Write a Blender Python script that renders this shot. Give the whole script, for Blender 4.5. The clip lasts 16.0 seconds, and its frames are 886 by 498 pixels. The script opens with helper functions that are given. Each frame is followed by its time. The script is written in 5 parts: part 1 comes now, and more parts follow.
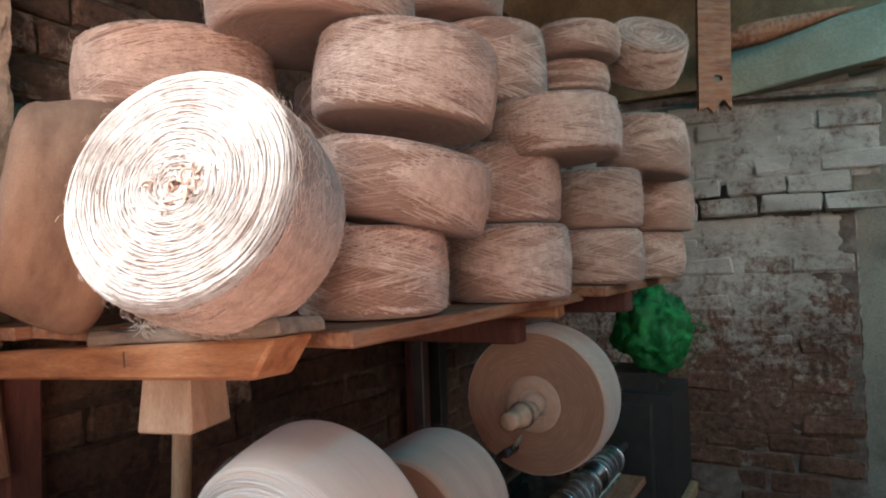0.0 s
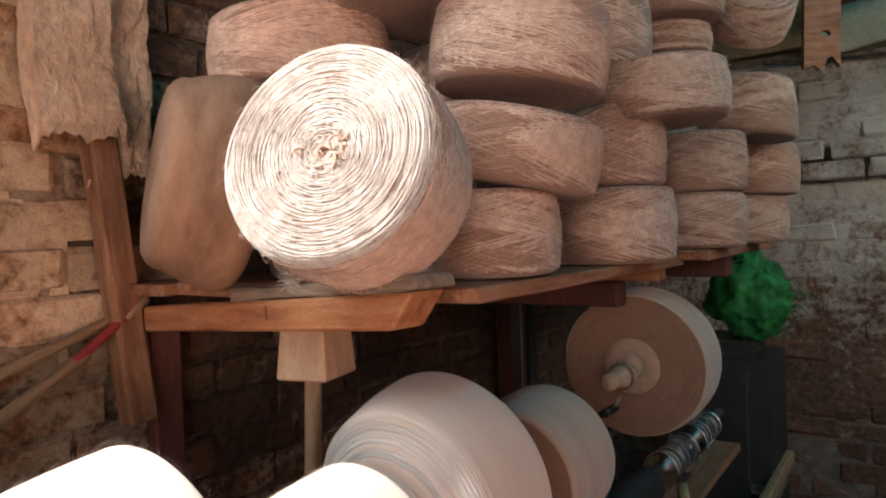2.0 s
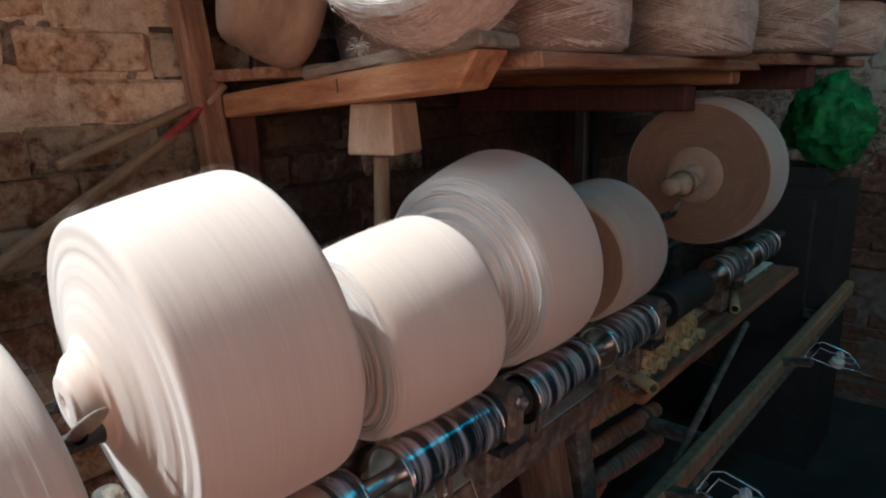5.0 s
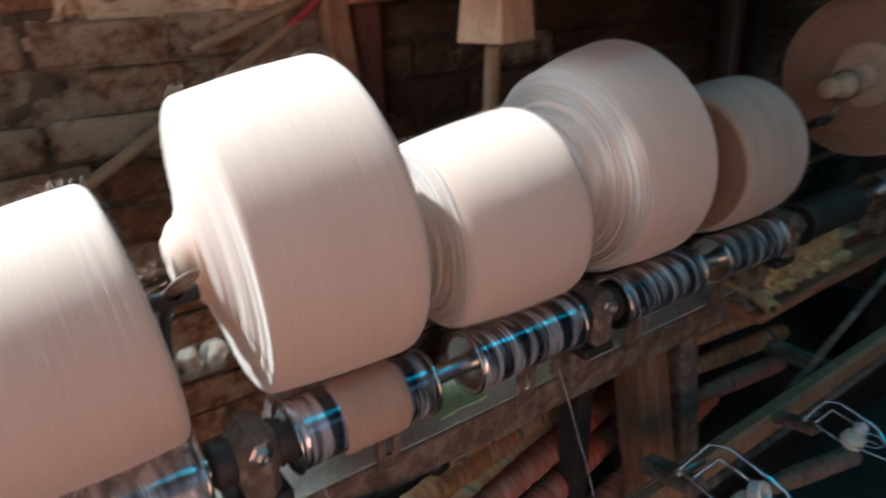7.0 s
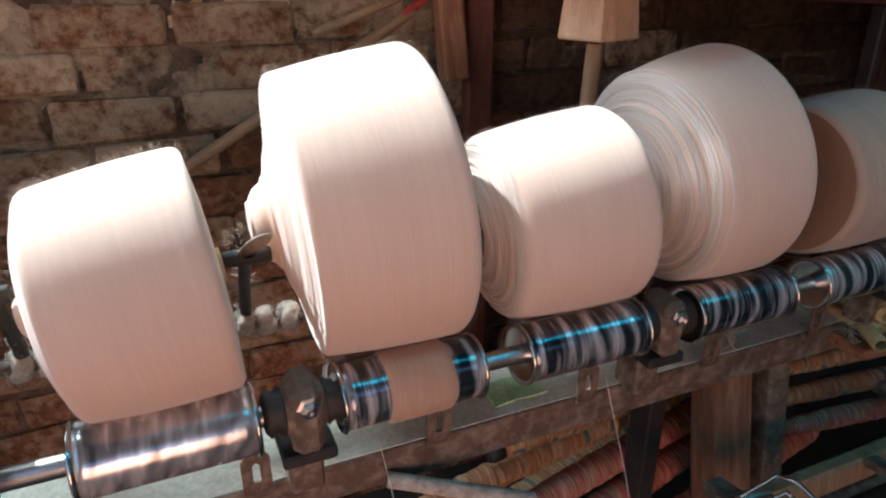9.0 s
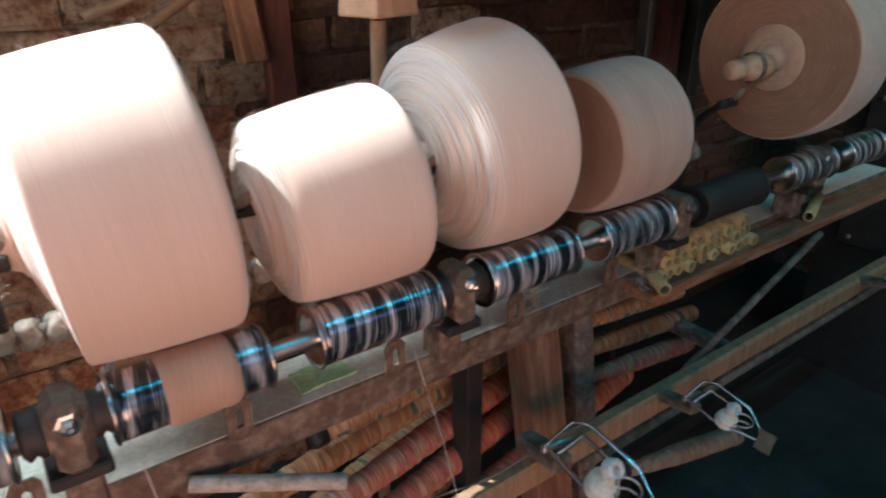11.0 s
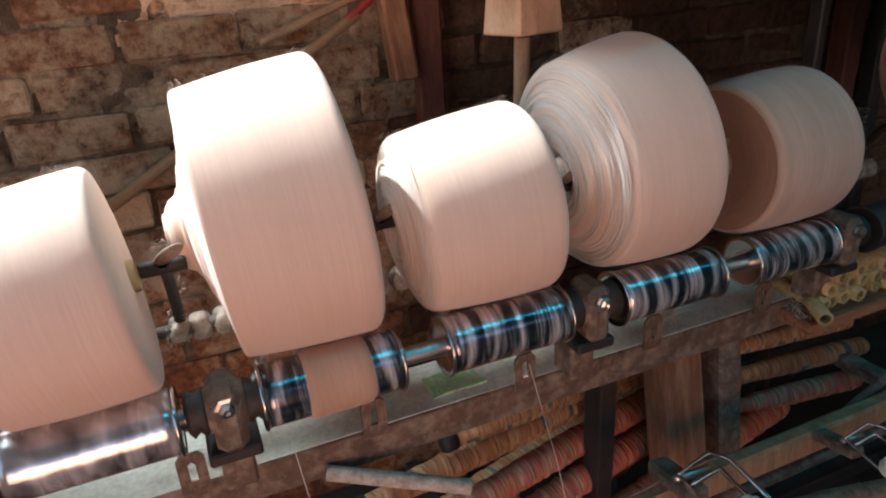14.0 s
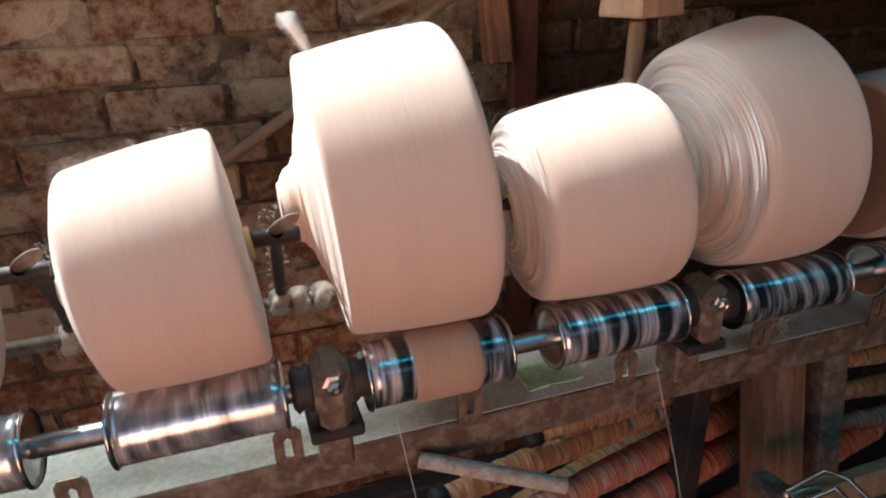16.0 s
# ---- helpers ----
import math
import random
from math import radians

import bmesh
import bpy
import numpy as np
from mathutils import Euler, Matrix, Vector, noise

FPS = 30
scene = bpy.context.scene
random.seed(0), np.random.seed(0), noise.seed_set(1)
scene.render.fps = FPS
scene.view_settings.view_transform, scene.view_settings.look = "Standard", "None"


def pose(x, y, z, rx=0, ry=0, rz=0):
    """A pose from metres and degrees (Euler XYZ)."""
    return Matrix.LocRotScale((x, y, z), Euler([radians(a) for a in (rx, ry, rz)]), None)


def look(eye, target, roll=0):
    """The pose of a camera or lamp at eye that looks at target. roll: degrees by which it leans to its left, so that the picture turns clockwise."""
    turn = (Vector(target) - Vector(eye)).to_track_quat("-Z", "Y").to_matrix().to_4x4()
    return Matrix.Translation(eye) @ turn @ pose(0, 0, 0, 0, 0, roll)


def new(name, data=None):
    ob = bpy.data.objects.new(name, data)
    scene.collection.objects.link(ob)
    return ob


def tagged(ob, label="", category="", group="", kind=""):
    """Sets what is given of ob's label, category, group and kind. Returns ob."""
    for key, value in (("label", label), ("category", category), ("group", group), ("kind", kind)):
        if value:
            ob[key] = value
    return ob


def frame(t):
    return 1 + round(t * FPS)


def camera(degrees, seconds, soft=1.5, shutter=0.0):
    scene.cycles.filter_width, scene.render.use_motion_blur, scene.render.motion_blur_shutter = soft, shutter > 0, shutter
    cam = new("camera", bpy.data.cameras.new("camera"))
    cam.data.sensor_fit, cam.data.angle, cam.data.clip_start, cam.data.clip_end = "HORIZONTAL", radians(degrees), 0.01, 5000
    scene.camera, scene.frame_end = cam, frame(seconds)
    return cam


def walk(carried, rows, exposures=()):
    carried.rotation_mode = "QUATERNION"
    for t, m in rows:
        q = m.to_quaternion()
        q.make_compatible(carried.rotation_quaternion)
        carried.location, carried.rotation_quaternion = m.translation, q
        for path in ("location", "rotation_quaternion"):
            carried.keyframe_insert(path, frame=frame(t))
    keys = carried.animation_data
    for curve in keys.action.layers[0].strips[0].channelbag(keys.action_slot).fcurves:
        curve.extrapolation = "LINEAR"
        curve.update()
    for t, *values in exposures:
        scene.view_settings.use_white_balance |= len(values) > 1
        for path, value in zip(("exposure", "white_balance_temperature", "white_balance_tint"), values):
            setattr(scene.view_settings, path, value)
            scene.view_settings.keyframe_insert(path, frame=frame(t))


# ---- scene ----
cam = camera(67.7, 16.0, 2.0, 0.5)
PATH = [
    (0, (0.006, 0.033, 1.460), (1.758, 0.998, 1.510), -1.9),
    (0.5, (0.001, 0.036, 1.461), (1.746, 1.016, 1.457), -1.9),
    (1, (-0.006, 0.044, 1.461), (1.699, 1.088, 1.404), -1.9),
    (1.5, (-0.035, 0.042, 1.457), (1.622, 1.161, 1.408), -1.9),
    (2, (-0.061, 0.063, 1.451), (1.571, 1.219, 1.415), -2.0),
    (2.5, (-0.069, 0.059, 1.436), (1.557, 1.221, 1.359), -1.2),
    (3, (-0.105, 0.049, 1.385), (1.404, 1.341, 1.150), -1.5),
    (3.5, (-0.109, 0.045, 1.355), (1.313, 1.385, 0.926), -1.0),
    (4, (-0.095, 0.038, 1.351), (1.357, 1.334, 0.893), -1.3),
    (4.2, (-0.098, 0.034, 1.352), (1.365, 1.317, 0.89), -1.4),
    (6.5, (-0.107, 0.028, 1.331), (1.302, 1.338, 0.786), -1.2),
    (7, (-0.049, -0.017, 1.336), (1.02, 1.498, 0.585), -1.7),
    (7.5, (-0.002, -0.103, 1.338), (0.741, 1.587, 0.568), -2.1),
    (8, (-0.004, -0.096, 1.344), (0.685, 1.617, 0.575), -2.1),
    (8.2, (0.005, -0.088, 1.337), (0.674, 1.641, 0.587), -1.6),
    (10.3, (-0.014, -0.067, 1.338), (0.96, 1.48, 0.526), 1.0),
    (10.5, (0.002, -0.076, 1.332), (1.007, 1.453, 0.524), -0.0),
    (11, (0.093, -0.12, 1.334), (1.163, 1.358, 0.516), -0.4),
    (11.5, (0.143, -0.161, 1.344), (1.192, 1.332, 0.526), -0.7),
    (12, (0.143, -0.167, 1.345), (1.072, 1.406, 0.531), -2.4),
    (12.5, (0.142, -0.176, 1.344), (1.01, 1.436, 0.542), -3.2),
    (13, (0.136, -0.178, 1.344), (0.947, 1.467, 0.547), -3.6),
    (13.5, (0.117, -0.163, 1.346), (0.799, 1.544, 0.558), -4.0),
    (14, (0.104, -0.142, 1.347), (0.793, 1.566, 0.567), -3.7),
    (14.5, (0.091, -0.117, 1.347), (0.778, 1.591, 0.565), -3.0),
    (15, (0.064, -0.104, 1.335), (0.757, 1.602, 0.556), -2.1),
    (15.5, (0.046, -0.098, 1.329), (0.628, 1.645, 0.539), -2.5),
    (16, (0.035, -0.088, 1.326), (0.598, 1.661, 0.536), -2.0),
]
walk(cam, [(t, look(eye, target, roll)) for t, eye, target, roll in PATH],
     exposures=[(0.0, 1.65, 6050, 6), (1.0, 1.55, 6200, 7), (2.0, 1.35, 6700, 10), (2.7, 1.12, 6600, 10), (3.4, 0.85, 6150, 8), (4.2, 0.75, 5850, 4),
                (6.5, 0.75, 5620, 1), (7.0, 1.05, 5650, 1), (7.6, 1.35, 5850, 3), (8.2, 1.42, 5890, 4), (10.5, 1.52, 6050, 5), (11.2, 1.86, 5970, 5), (13.0, 1.86, 6150, 6), (13.5, 1.8, 6150, 6), (14.0, 1.58, 6250, 7), (14.5, 1.42, 6300, 8), (16.0, 1.36, 6350, 8)])

# ---- world, sun, large lights, exposure ----
world = bpy.data.worlds.new("sky")
scene.world = world
world.use_nodes = True
wn = world.node_tree
sky = wn.nodes.new("ShaderNodeTexSky")
sky.sky_type = "NISHITA"
sky.sun_disc = False
SUN_DIR = Vector((-0.36, 0.52, 0.775)).normalized()
sky.sun_elevation = math.asin(SUN_DIR.z)
sky.sun_rotation = math.atan2(SUN_DIR.x, SUN_DIR.y)
wn.links.new(sky.outputs[0], wn.nodes["Background"].inputs[0])
wn.nodes["Background"].inputs[1].default_value = 0.12
sun_data = bpy.data.lights.new("sun", "SUN")
sun_data.energy, sun_data.angle, sun_data.color = 3.9, radians(0.6), (1.0, 0.985, 0.96)
sun = new("sun", sun_data)
sun.matrix_world = look(SUN_DIR * 12, (0, 0, 0))


def area_lamp(name, eye, target, w, h, power, colour, spread=180):
    data = bpy.data.lights.new(name, "AREA")
    data.shape, data.size, data.size_y, data.energy, data.color = "RECTANGLE", w, h, power, colour
    data.spread = radians(spread)
    ob = new(name, data)
    ob.matrix_world = look(eye, target)
    return ob


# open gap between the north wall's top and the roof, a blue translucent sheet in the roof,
# a doorway in the west wall; the two lamps on the south side are added fill, their openings made up
GAP = (-1.05, 0.085, 1.80)
ROOFLIGHT = (0.20, 3.00, -0.68, -0.52)
area_lamp("gap_light", (-0.48, 1.40, 2.52), (-0.10, 0.2, 1.1), 1.1, 0.75, 5.8, (0.74, 0.92, 1.0), 95)
area_lamp("roof_sheet_light", (1.60, -0.60, 3.04), (1.60, -0.60, 0.0), 2.7, 0.06, 4.9, (0.03, 0.70, 1.0))
area_lamp("west_doorway_light", (-1.02, -0.10, 1.78), (0.40, 0.72, 1.92), 1.1, 0.9, 1.35, (1.0, 0.81, 0.73), 55)
# Added warm fill on the package fronts; no doorway is known there.
area_lamp("south_fill_light", (-0.45, -1.86, 0.72), (0.05, 0.6, 0.88), 1.1, 1.2, 1.75, (1.0, 0.47, 0.31), 62)
# Added fill that lifts the far pier; no window is known behind it.
area_lamp("far_pier_fill_light", (1.2, -1.86, 2.35), (2.85, 0.4, 1.55), 1.5, 0.6, 2.1, (1.0, 0.90, 0.80), 70)
scene.view_settings.exposure = 1.65


# ---- materials ----
def mat(name):
    m = bpy.data.materials.new(name)
    m.use_nodes = True
    t = m.node_tree
    return m, t, t.nodes["Principled BSDF"]


def nd(t, kind, **kw):
    n = t.nodes.new(kind)
    for k, v in kw.items():
        n.inputs[k.replace("_", " ")].default_value = v
    return n


def mth(t, op, a, b=None, c=None):
    n = t.nodes.new("ShaderNodeMath")
    n.operation = op
    for i, v in enumerate((a, b, c)):
        if v is None:
            continue
        if isinstance(v, (int, float)):
            n.inputs[i].default_value = v
        else:
            t.links.new(v, n.inputs[i])
    return n.outputs[0]


def ramp(t, fac, stops):
    n = t.nodes.new("ShaderNodeValToRGB")
    while len(n.color_ramp.elements) < len(stops):
        n.color_ramp.elements.new(0.5)
    for e, (p, c) in zip(n.color_ramp.elements, stops):
        e.position, e.color = p, (*c, 1) if len(c) == 3 else c
    t.links.new(fac, n.inputs[0])
    return n.outputs[0]


def mix(t, fac, a, b, blend="MIX"):
    n = t.nodes.new("ShaderNodeMix")
    n.data_type, n.blend_type = "RGBA", blend
    for s, v in ((n.inputs[0], fac), (n.inputs[6], a), (n.inputs[7], b)):
        if isinstance(v, (int, float)):
            s.default_value = v
        elif isinstance(v, tuple):
            s.default_value = (*v, 1)
        else:
            t.links.new(v, s)
    return n.outputs[2]


def coords(t, scale=(1, 1, 1)):
    c = t.nodes.new("ShaderNodeTexCoord")
    m = t.nodes.new("ShaderNodeMapping")
    m.inputs["Scale"].default_value = scale
    t.links.new(c.outputs["Object"], m.inputs[0])
    return m.outputs[0]


def noise_of(t, vec, scale, detail=6, rough=0.6):
    n = nd(t, "ShaderNodeTexNoise", Scale=scale, Detail=detail, Roughness=rough)
    t.links.new(vec, n.inputs["Vector"])
    return n.outputs["Fac"]


def bump(t, b, height, strength, distance):
    n = nd(t, "ShaderNodeBump", Strength=strength, Distance=distance)
    t.links.new(height, n.inputs["Height"])
    t.links.new(n.outputs[0], b.inputs["Normal"])
    return n


def rough_mat(name, stops, scale=12, roughness=0.85, grain=160, strength=0.5, distance=0.003, stretch=(1, 1, 1), metal=0.0, dust=0.0, vary=0.0):
    """A worn surface: a colour ramp over coarse noise, with fine grain, dust and relief."""
    m, t, b = mat(name)
    v = coords(t, stretch)
    coarse = noise_of(t, v, scale, 8, 0.65)
    fine = noise_of(t, v, grain, 4, 0.7)
    col = ramp(t, coarse, stops)
    col = mix(t, 0.5, col, ramp(t, fine, [(0.25, (0.35, 0.35, 0.35)), (0.75, (1.25, 1.25, 1.25))]), "MULTIPLY")
    if vary:
        info = t.nodes.new("ShaderNodeObjectInfo")
        k = mth(t, "MULTIPLY_ADD", info.outputs["Random"], 2 * vary, 1 - vary)
        cmb = t.nodes.new("ShaderNodeCombineColor")
        for i in range(3):
            t.links.new(k, cmb.inputs[i])
        col = mix(t, 1.0, col, cmb.outputs[0], "MULTIPLY")
    if dust:
        d = ramp(t, noise_of(t, v, scale * 2.3, 6, 0.7), [(0.45, (0, 0, 0)), (0.7, (dust, dust, dust))])
        col = mix(t, d, col, (0.42, 0.35, 0.28))
    t.links.new(col, b.inputs["Base Color"])
    b.inputs["Roughness"].default_value = roughness
    b.inputs["Metallic"].default_value = metal
    bump(t, b, mth(t, "ADD", coarse, mth(t, "MULTIPLY", fine, 0.5)), strength, distance)
    return m


def polar(t):
    """Angle, radius and height round the object's own z axis."""
    c = t.nodes.new("ShaderNodeTexCoord")
    s = t.nodes.new("ShaderNodeSeparateXYZ")
    t.links.new(c.outputs["Object"], s.inputs[0])
    ang = mth(t, "ARCTAN2", s.outputs[1], s.outputs[0])
    rad = mth(t, "SQRT", mth(t, "ADD", mth(t, "MULTIPLY", s.outputs[0], s.outputs[0]), mth(t, "MULTIPLY", s.outputs[1], s.outputs[1])))
    return ang, rad, s.outputs[2], s


def combine(t, x, y, z):
    n = t.nodes.new("ShaderNodeCombineXYZ")
    for i, v in enumerate((x, y, z)):
        if isinstance(v, (int, float)):
            n.inputs[i].default_value = v
        else:
            t.links.new(v, n.inputs[i])
    return n.outputs[0]


def yarn_mat(name, light, dark, cross=0.35, pitch=420, relief=0.6, deep=0.4, ridge=0.0, run=14, blotch=0.5):
    """Wound yarn: threads at two crossing slants on the round, rings on the ends."""
    m, t, b = mat(name)
    ang, rad, z, s = polar(t)
    arc = mth(t, "MULTIPLY", ang, 0.14)
    out = None
    for k, sg in enumerate((1, -1)):
        across = mth(t, "ADD", z, mth(t, "MULTIPLY", arc, sg * cross))
        across = mth(t, "ADD", across, mth(t, "MULTIPLY", rad, 0.9))
        n = noise_of(t, combine(t, mth(t, "MULTIPLY", across, pitch), mth(t, "MULTIPLY", arc, run + 5 * k), k * 7.0), 1.0, 3, 0.6)
        out = n if out is None else mth(t, "MAXIMUM", out, n)
    fuzz = noise_of(t, combine(t, mth(t, "MULTIPLY", z, 900), mth(t, "MULTIPLY", arc, 300), mth(t, "MULTIPLY", rad, 900)), 1.0, 3, 0.7)
    band = noise_of(t, combine(t, mth(t, "MULTIPLY", z, 22), mth(t, "MULTIPLY", arc, 3), mth(t, "MULTIPLY", rad, 20)), 1.0, 4, 0.6)
    col = ramp(t, out, [(0.42, tuple(c * (1 - deep) for c in dark)), (0.55, dark), (0.68, light)])
    col = mix(t, 0.45, col, ramp(t, fuzz, [(0.3, (0.6, 0.6, 0.6)), (0.7, (1.15, 1.15, 1.15))]), "MULTIPLY")
    col = mix(t, blotch, col, ramp(t, band, [(0.3, (0.72, 0.70, 0.68)), (0.7, (1.1, 1.1, 1.1))]), "MULTIPLY")
    t.links.new(col, b.inputs["Base Color"])
    b.inputs["Roughness"].default_value = 0.9
    b.inputs["Sheen Weight"].default_value = 0.25
    height = mth(t, "ADD", out, mth(t, "MULTIPLY", fuzz, 0.35))
    if ridge:
        wave = noise_of(t, combine(t, mth(t, "MULTIPLY", z, 110), mth(t, "MULTIPLY", arc, 3), mth(t, "MULTIPLY", rad, 60)), 1.0, 3, 0.65)
        height = mth(t, "ADD", height, mth(t, "MULTIPLY", wave, ridge))
    bump(t, b, height, relief, 0.0016)
    return m


COTTON = yarn_mat("cotton_yarn", (0.70, 0.53, 0.43), (0.67, 0.50, 0.40), 0.05, 500, 0.3, 0.05, 1.3, 14, 0.2)
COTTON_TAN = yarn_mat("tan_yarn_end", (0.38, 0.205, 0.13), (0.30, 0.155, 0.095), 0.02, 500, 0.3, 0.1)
LAP = yarn_mat("pinkish_lap", (0.56, 0.36, 0.26), (0.46, 0.29, 0.20), 0.02, 500, 0.3, 0.1)
# Tan copy of the cotton, darkened to put the far packages' shade into colour.
COTTON_TAN_SHADED = yarn_mat("tan_shaded_cotton_yarn", (0.60, 0.44, 0.345), (0.50, 0.355, 0.27), 0.05, 500, 0.3, 0.12, 1.5)
JUTE = yarn_mat("jute_yarn", (0.57, 0.345, 0.25), (0.37, 0.195, 0.13), 0.26, 640, 1.0, 0.5, 0.0, 7)
JUTE_STRAND = rough_mat("jute_strand", [(0.3, (0.53, 0.335, 0.245)), (0.6, (0.75, 0.53, 0.42))], 60, 0.9, 700, 0.3, 0.0005)
PALE_STRAND = rough_mat("pale_jute_strand", [(0.3, (0.40, 0.31, 0.26)), (0.6, (0.64, 0.56, 0.50))], 60, 0.9, 700, 0.3, 0.0005)
COTTON_STRAND = rough_mat("cotton_strand", [(0.3, (0.66, 0.57, 0.50)), (0.6, (0.80, 0.72, 0.66))], 60, 0.9, 700, 0.3, 0.0005)
JUTE_FELT = rough_mat("matted_jute", [(0.3, (0.17, 0.078, 0.045)), (0.65, (0.38, 0.205, 0.125))], 7, 0.95, 420, 0.5, 0.0025, (1, 1, 3))


def brick_mat(name, lime_low, lime_high, red, lime, spread=0.5, worn_from=None):
    """Fired brick with flaking limewash, soot and brick-to-brick change of tone."""
    m, t, b = mat(name)
    geo = t.nodes.new("ShaderNodeNewGeometry")
    info = t.nodes.new("ShaderNodeObjectInfo")
    pos = geo.outputs["Position"]
    n1 = noise_of(t, pos, 9, 8, 0.65)
    n2 = noise_of(t, pos, 46, 6, 0.7)
    n3 = noise_of(t, pos, 260, 4, 0.7)
    n4 = noise_of(t, pos, 3.2, 5, 0.6)
    body = ramp(t, n2, [(0.3, tuple(c * 0.35 for c in red)), (0.5, red), (0.72, tuple(min(1, c * 1.5) for c in red))])
    k = mth(t, "MULTIPLY_ADD", info.outputs["Random"], 0.16, -0.08)
    f = mth(t, "ADD", mth(t, "ADD", mth(t, "MULTIPLY", n1, 0.55), mth(t, "MULTIPLY", n2, 0.45)), k)
    if worn_from is not None:
        # limewash worn away towards the foot of the wall
        sz = t.nodes.new("ShaderNodeSeparateXYZ")
        t.links.new(pos, sz.inputs[0])
        up = mth(t, "MAXIMUM", mth(t, "MINIMUM", mth(t, "MULTIPLY", mth(t, "SUBTRACT", sz.outputs[2], worn_from), 0.32), 0.13), -0.14)
        f = mth(t, "ADD", f, up)
    cover = ramp(t, f, [(lime_low, (0, 0, 0)), (lime_high, (1, 1, 1))])
    limed = ramp(t, n3, [(0.3, tuple(c * 0.7 for c in lime)), (0.65, lime)])
    col = mix(t, cover, body, limed)
    soot = ramp(t, n4, [(0.35, (0.45, 0.42, 0.40)), (0.62, (1, 1, 1))])
    col = mix(t, 0.8, col, soot, "MULTIPLY")
    tone = mth(t, "MULTIPLY_ADD", info.outputs["Random"], spread, 1 - spread / 2)
    cmb = t.nodes.new("ShaderNodeCombineColor")
    for i in range(3):
        t.links.new(tone, cmb.inputs[i])
    col = mix(t, 1.0, col, cmb.outputs[0], "MULTIPLY")
    t.links.new(col, b.inputs["Base Color"])
    b.inputs["Roughness"].default_value = 0.95
    bump(t, b, mth(t, "ADD", mth(t, "ADD", n2, mth(t, "MULTIPLY", n3, 0.35)), mth(t, "MULTIPLY", f, 0.8)), 0.9, 0.006)
    return m


BRICK = brick_mat("limewashed_brick", 0.42, 0.555, (0.29, 0.125, 0.058), (0.56, 0.40, 0.265))
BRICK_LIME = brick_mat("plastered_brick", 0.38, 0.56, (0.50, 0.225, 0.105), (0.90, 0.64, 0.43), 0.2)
# Bare brick, darkened as well for the shade on this stretch of wall.
BRICK_BARE_SHADE = brick_mat("bare_brick_with_shade", 0.53, 0.64, (0.13, 0.062, 0.036), (0.36, 0.26, 0.18))
BRICK_FAR = brick_mat("old_white_brick", 0.44, 0.60, (0.20, 0.095, 0.06), (0.55, 0.47, 0.40), 0.16, 1.22)
SKIM_FAR = brick_mat("flaking_whitewash", 0.44, 0.60, (0.17, 0.085, 0.055), (0.55, 0.47, 0.40), 0.0, 1.22)
MORTAR_FAR = rough_mat("limewashed_mortar", [(0.3, (0.10, 0.065, 0.05)), (0.55, (0.20, 0.15, 0.12)), (0.8, (0.33, 0.28, 0.24))], 18, 0.95, 240, 0.9, 0.006)
MORTAR = rough_mat("old_mortar", [(0.3, (0.05, 0.03, 0.02)), (0.55, (0.15, 0.095, 0.06)), (0.8, (0.30, 0.22, 0.16))], 30, 0.95, 240, 0.9, 0.008)
PLASTER = rough_mat("stained_plaster", [(0.3, (0.14, 0.12, 0.09)), (0.5, (0.27, 0.24, 0.19)), (0.75, (0.36, 0.33, 0.27))], 4, 0.9, 120, 0.5, 0.004)
LINTEL = rough_mat("grey_green_paint", [(0.3, (0.24, 0.24, 0.17)), (0.6, (0.38, 0.38, 0.28))], 3, 0.7, 90, 0.3, 0.003)
OCHRE = rough_mat("ochre_wall", [(0.3, (0.12, 0.07, 0.035)), (0.55, (0.26, 0.16, 0.08)), (0.8, (0.38, 0.27, 0.15))], 5, 0.9, 100, 0.5, 0.004)
WOOD = rough_mat("old_red_wood", [(0.25, (0.08, 0.025, 0.011)), (0.5, (0.29, 0.098, 0.038)), (0.75, (0.44, 0.20, 0.095))], 5, 0.75, 60, 0.6, 0.003, (1.2, 9, 9), vary=0.12, dust=0.35)
WOOD_Y = rough_mat("old_red_wood_crosswise", [(0.25, (0.14, 0.04, 0.016)), (0.5, (0.40, 0.145, 0.055)), (0.75, (0.54, 0.27, 0.13))], 5, 0.75, 60, 0.6, 0.003, (9, 1.2, 9), vary=0.12)
WOOD_Z = rough_mat("old_upright_wood", [(0.25, (0.08, 0.03, 0.016)), (0.5, (0.24, 0.10, 0.05)), (0.75, (0.40, 0.22, 0.13))], 5, 0.8, 60, 0.6, 0.003, (9, 9, 1.2), vary=0.15)
WOOD_RED = rough_mat("red_oxide_wood", [(0.3, (0.06, 0.018, 0.012)), (0.7, (0.16, 0.045, 0.028))], 6, 0.8, 60, 0.5, 0.003, (9, 9, 1.5))
WOOD_PALE = rough_mat("pale_sawn_wood", [(0.25, (0.34, 0.20, 0.12)), (0.5, (0.48, 0.31, 0.20)), (0.75, (0.58, 0.41, 0.28))], 4, 0.75, 70, 0.4, 0.002, (8, 8, 1.5))
WOOD_GREY = rough_mat("weathered_grey_wood", [(0.25, (0.12, 0.075, 0.05)), (0.6, (0.30, 0.20, 0.14))], 8, 0.85, 90, 0.7, 0.003, (9, 1.5, 9))
BAMBOO = rough_mat("cane_pole", [(0.25, (0.18, 0.095, 0.05)), (0.6, (0.38, 0.23, 0.13))], 9, 0.7, 80, 0.4, 0.002, (6, 6, 1))
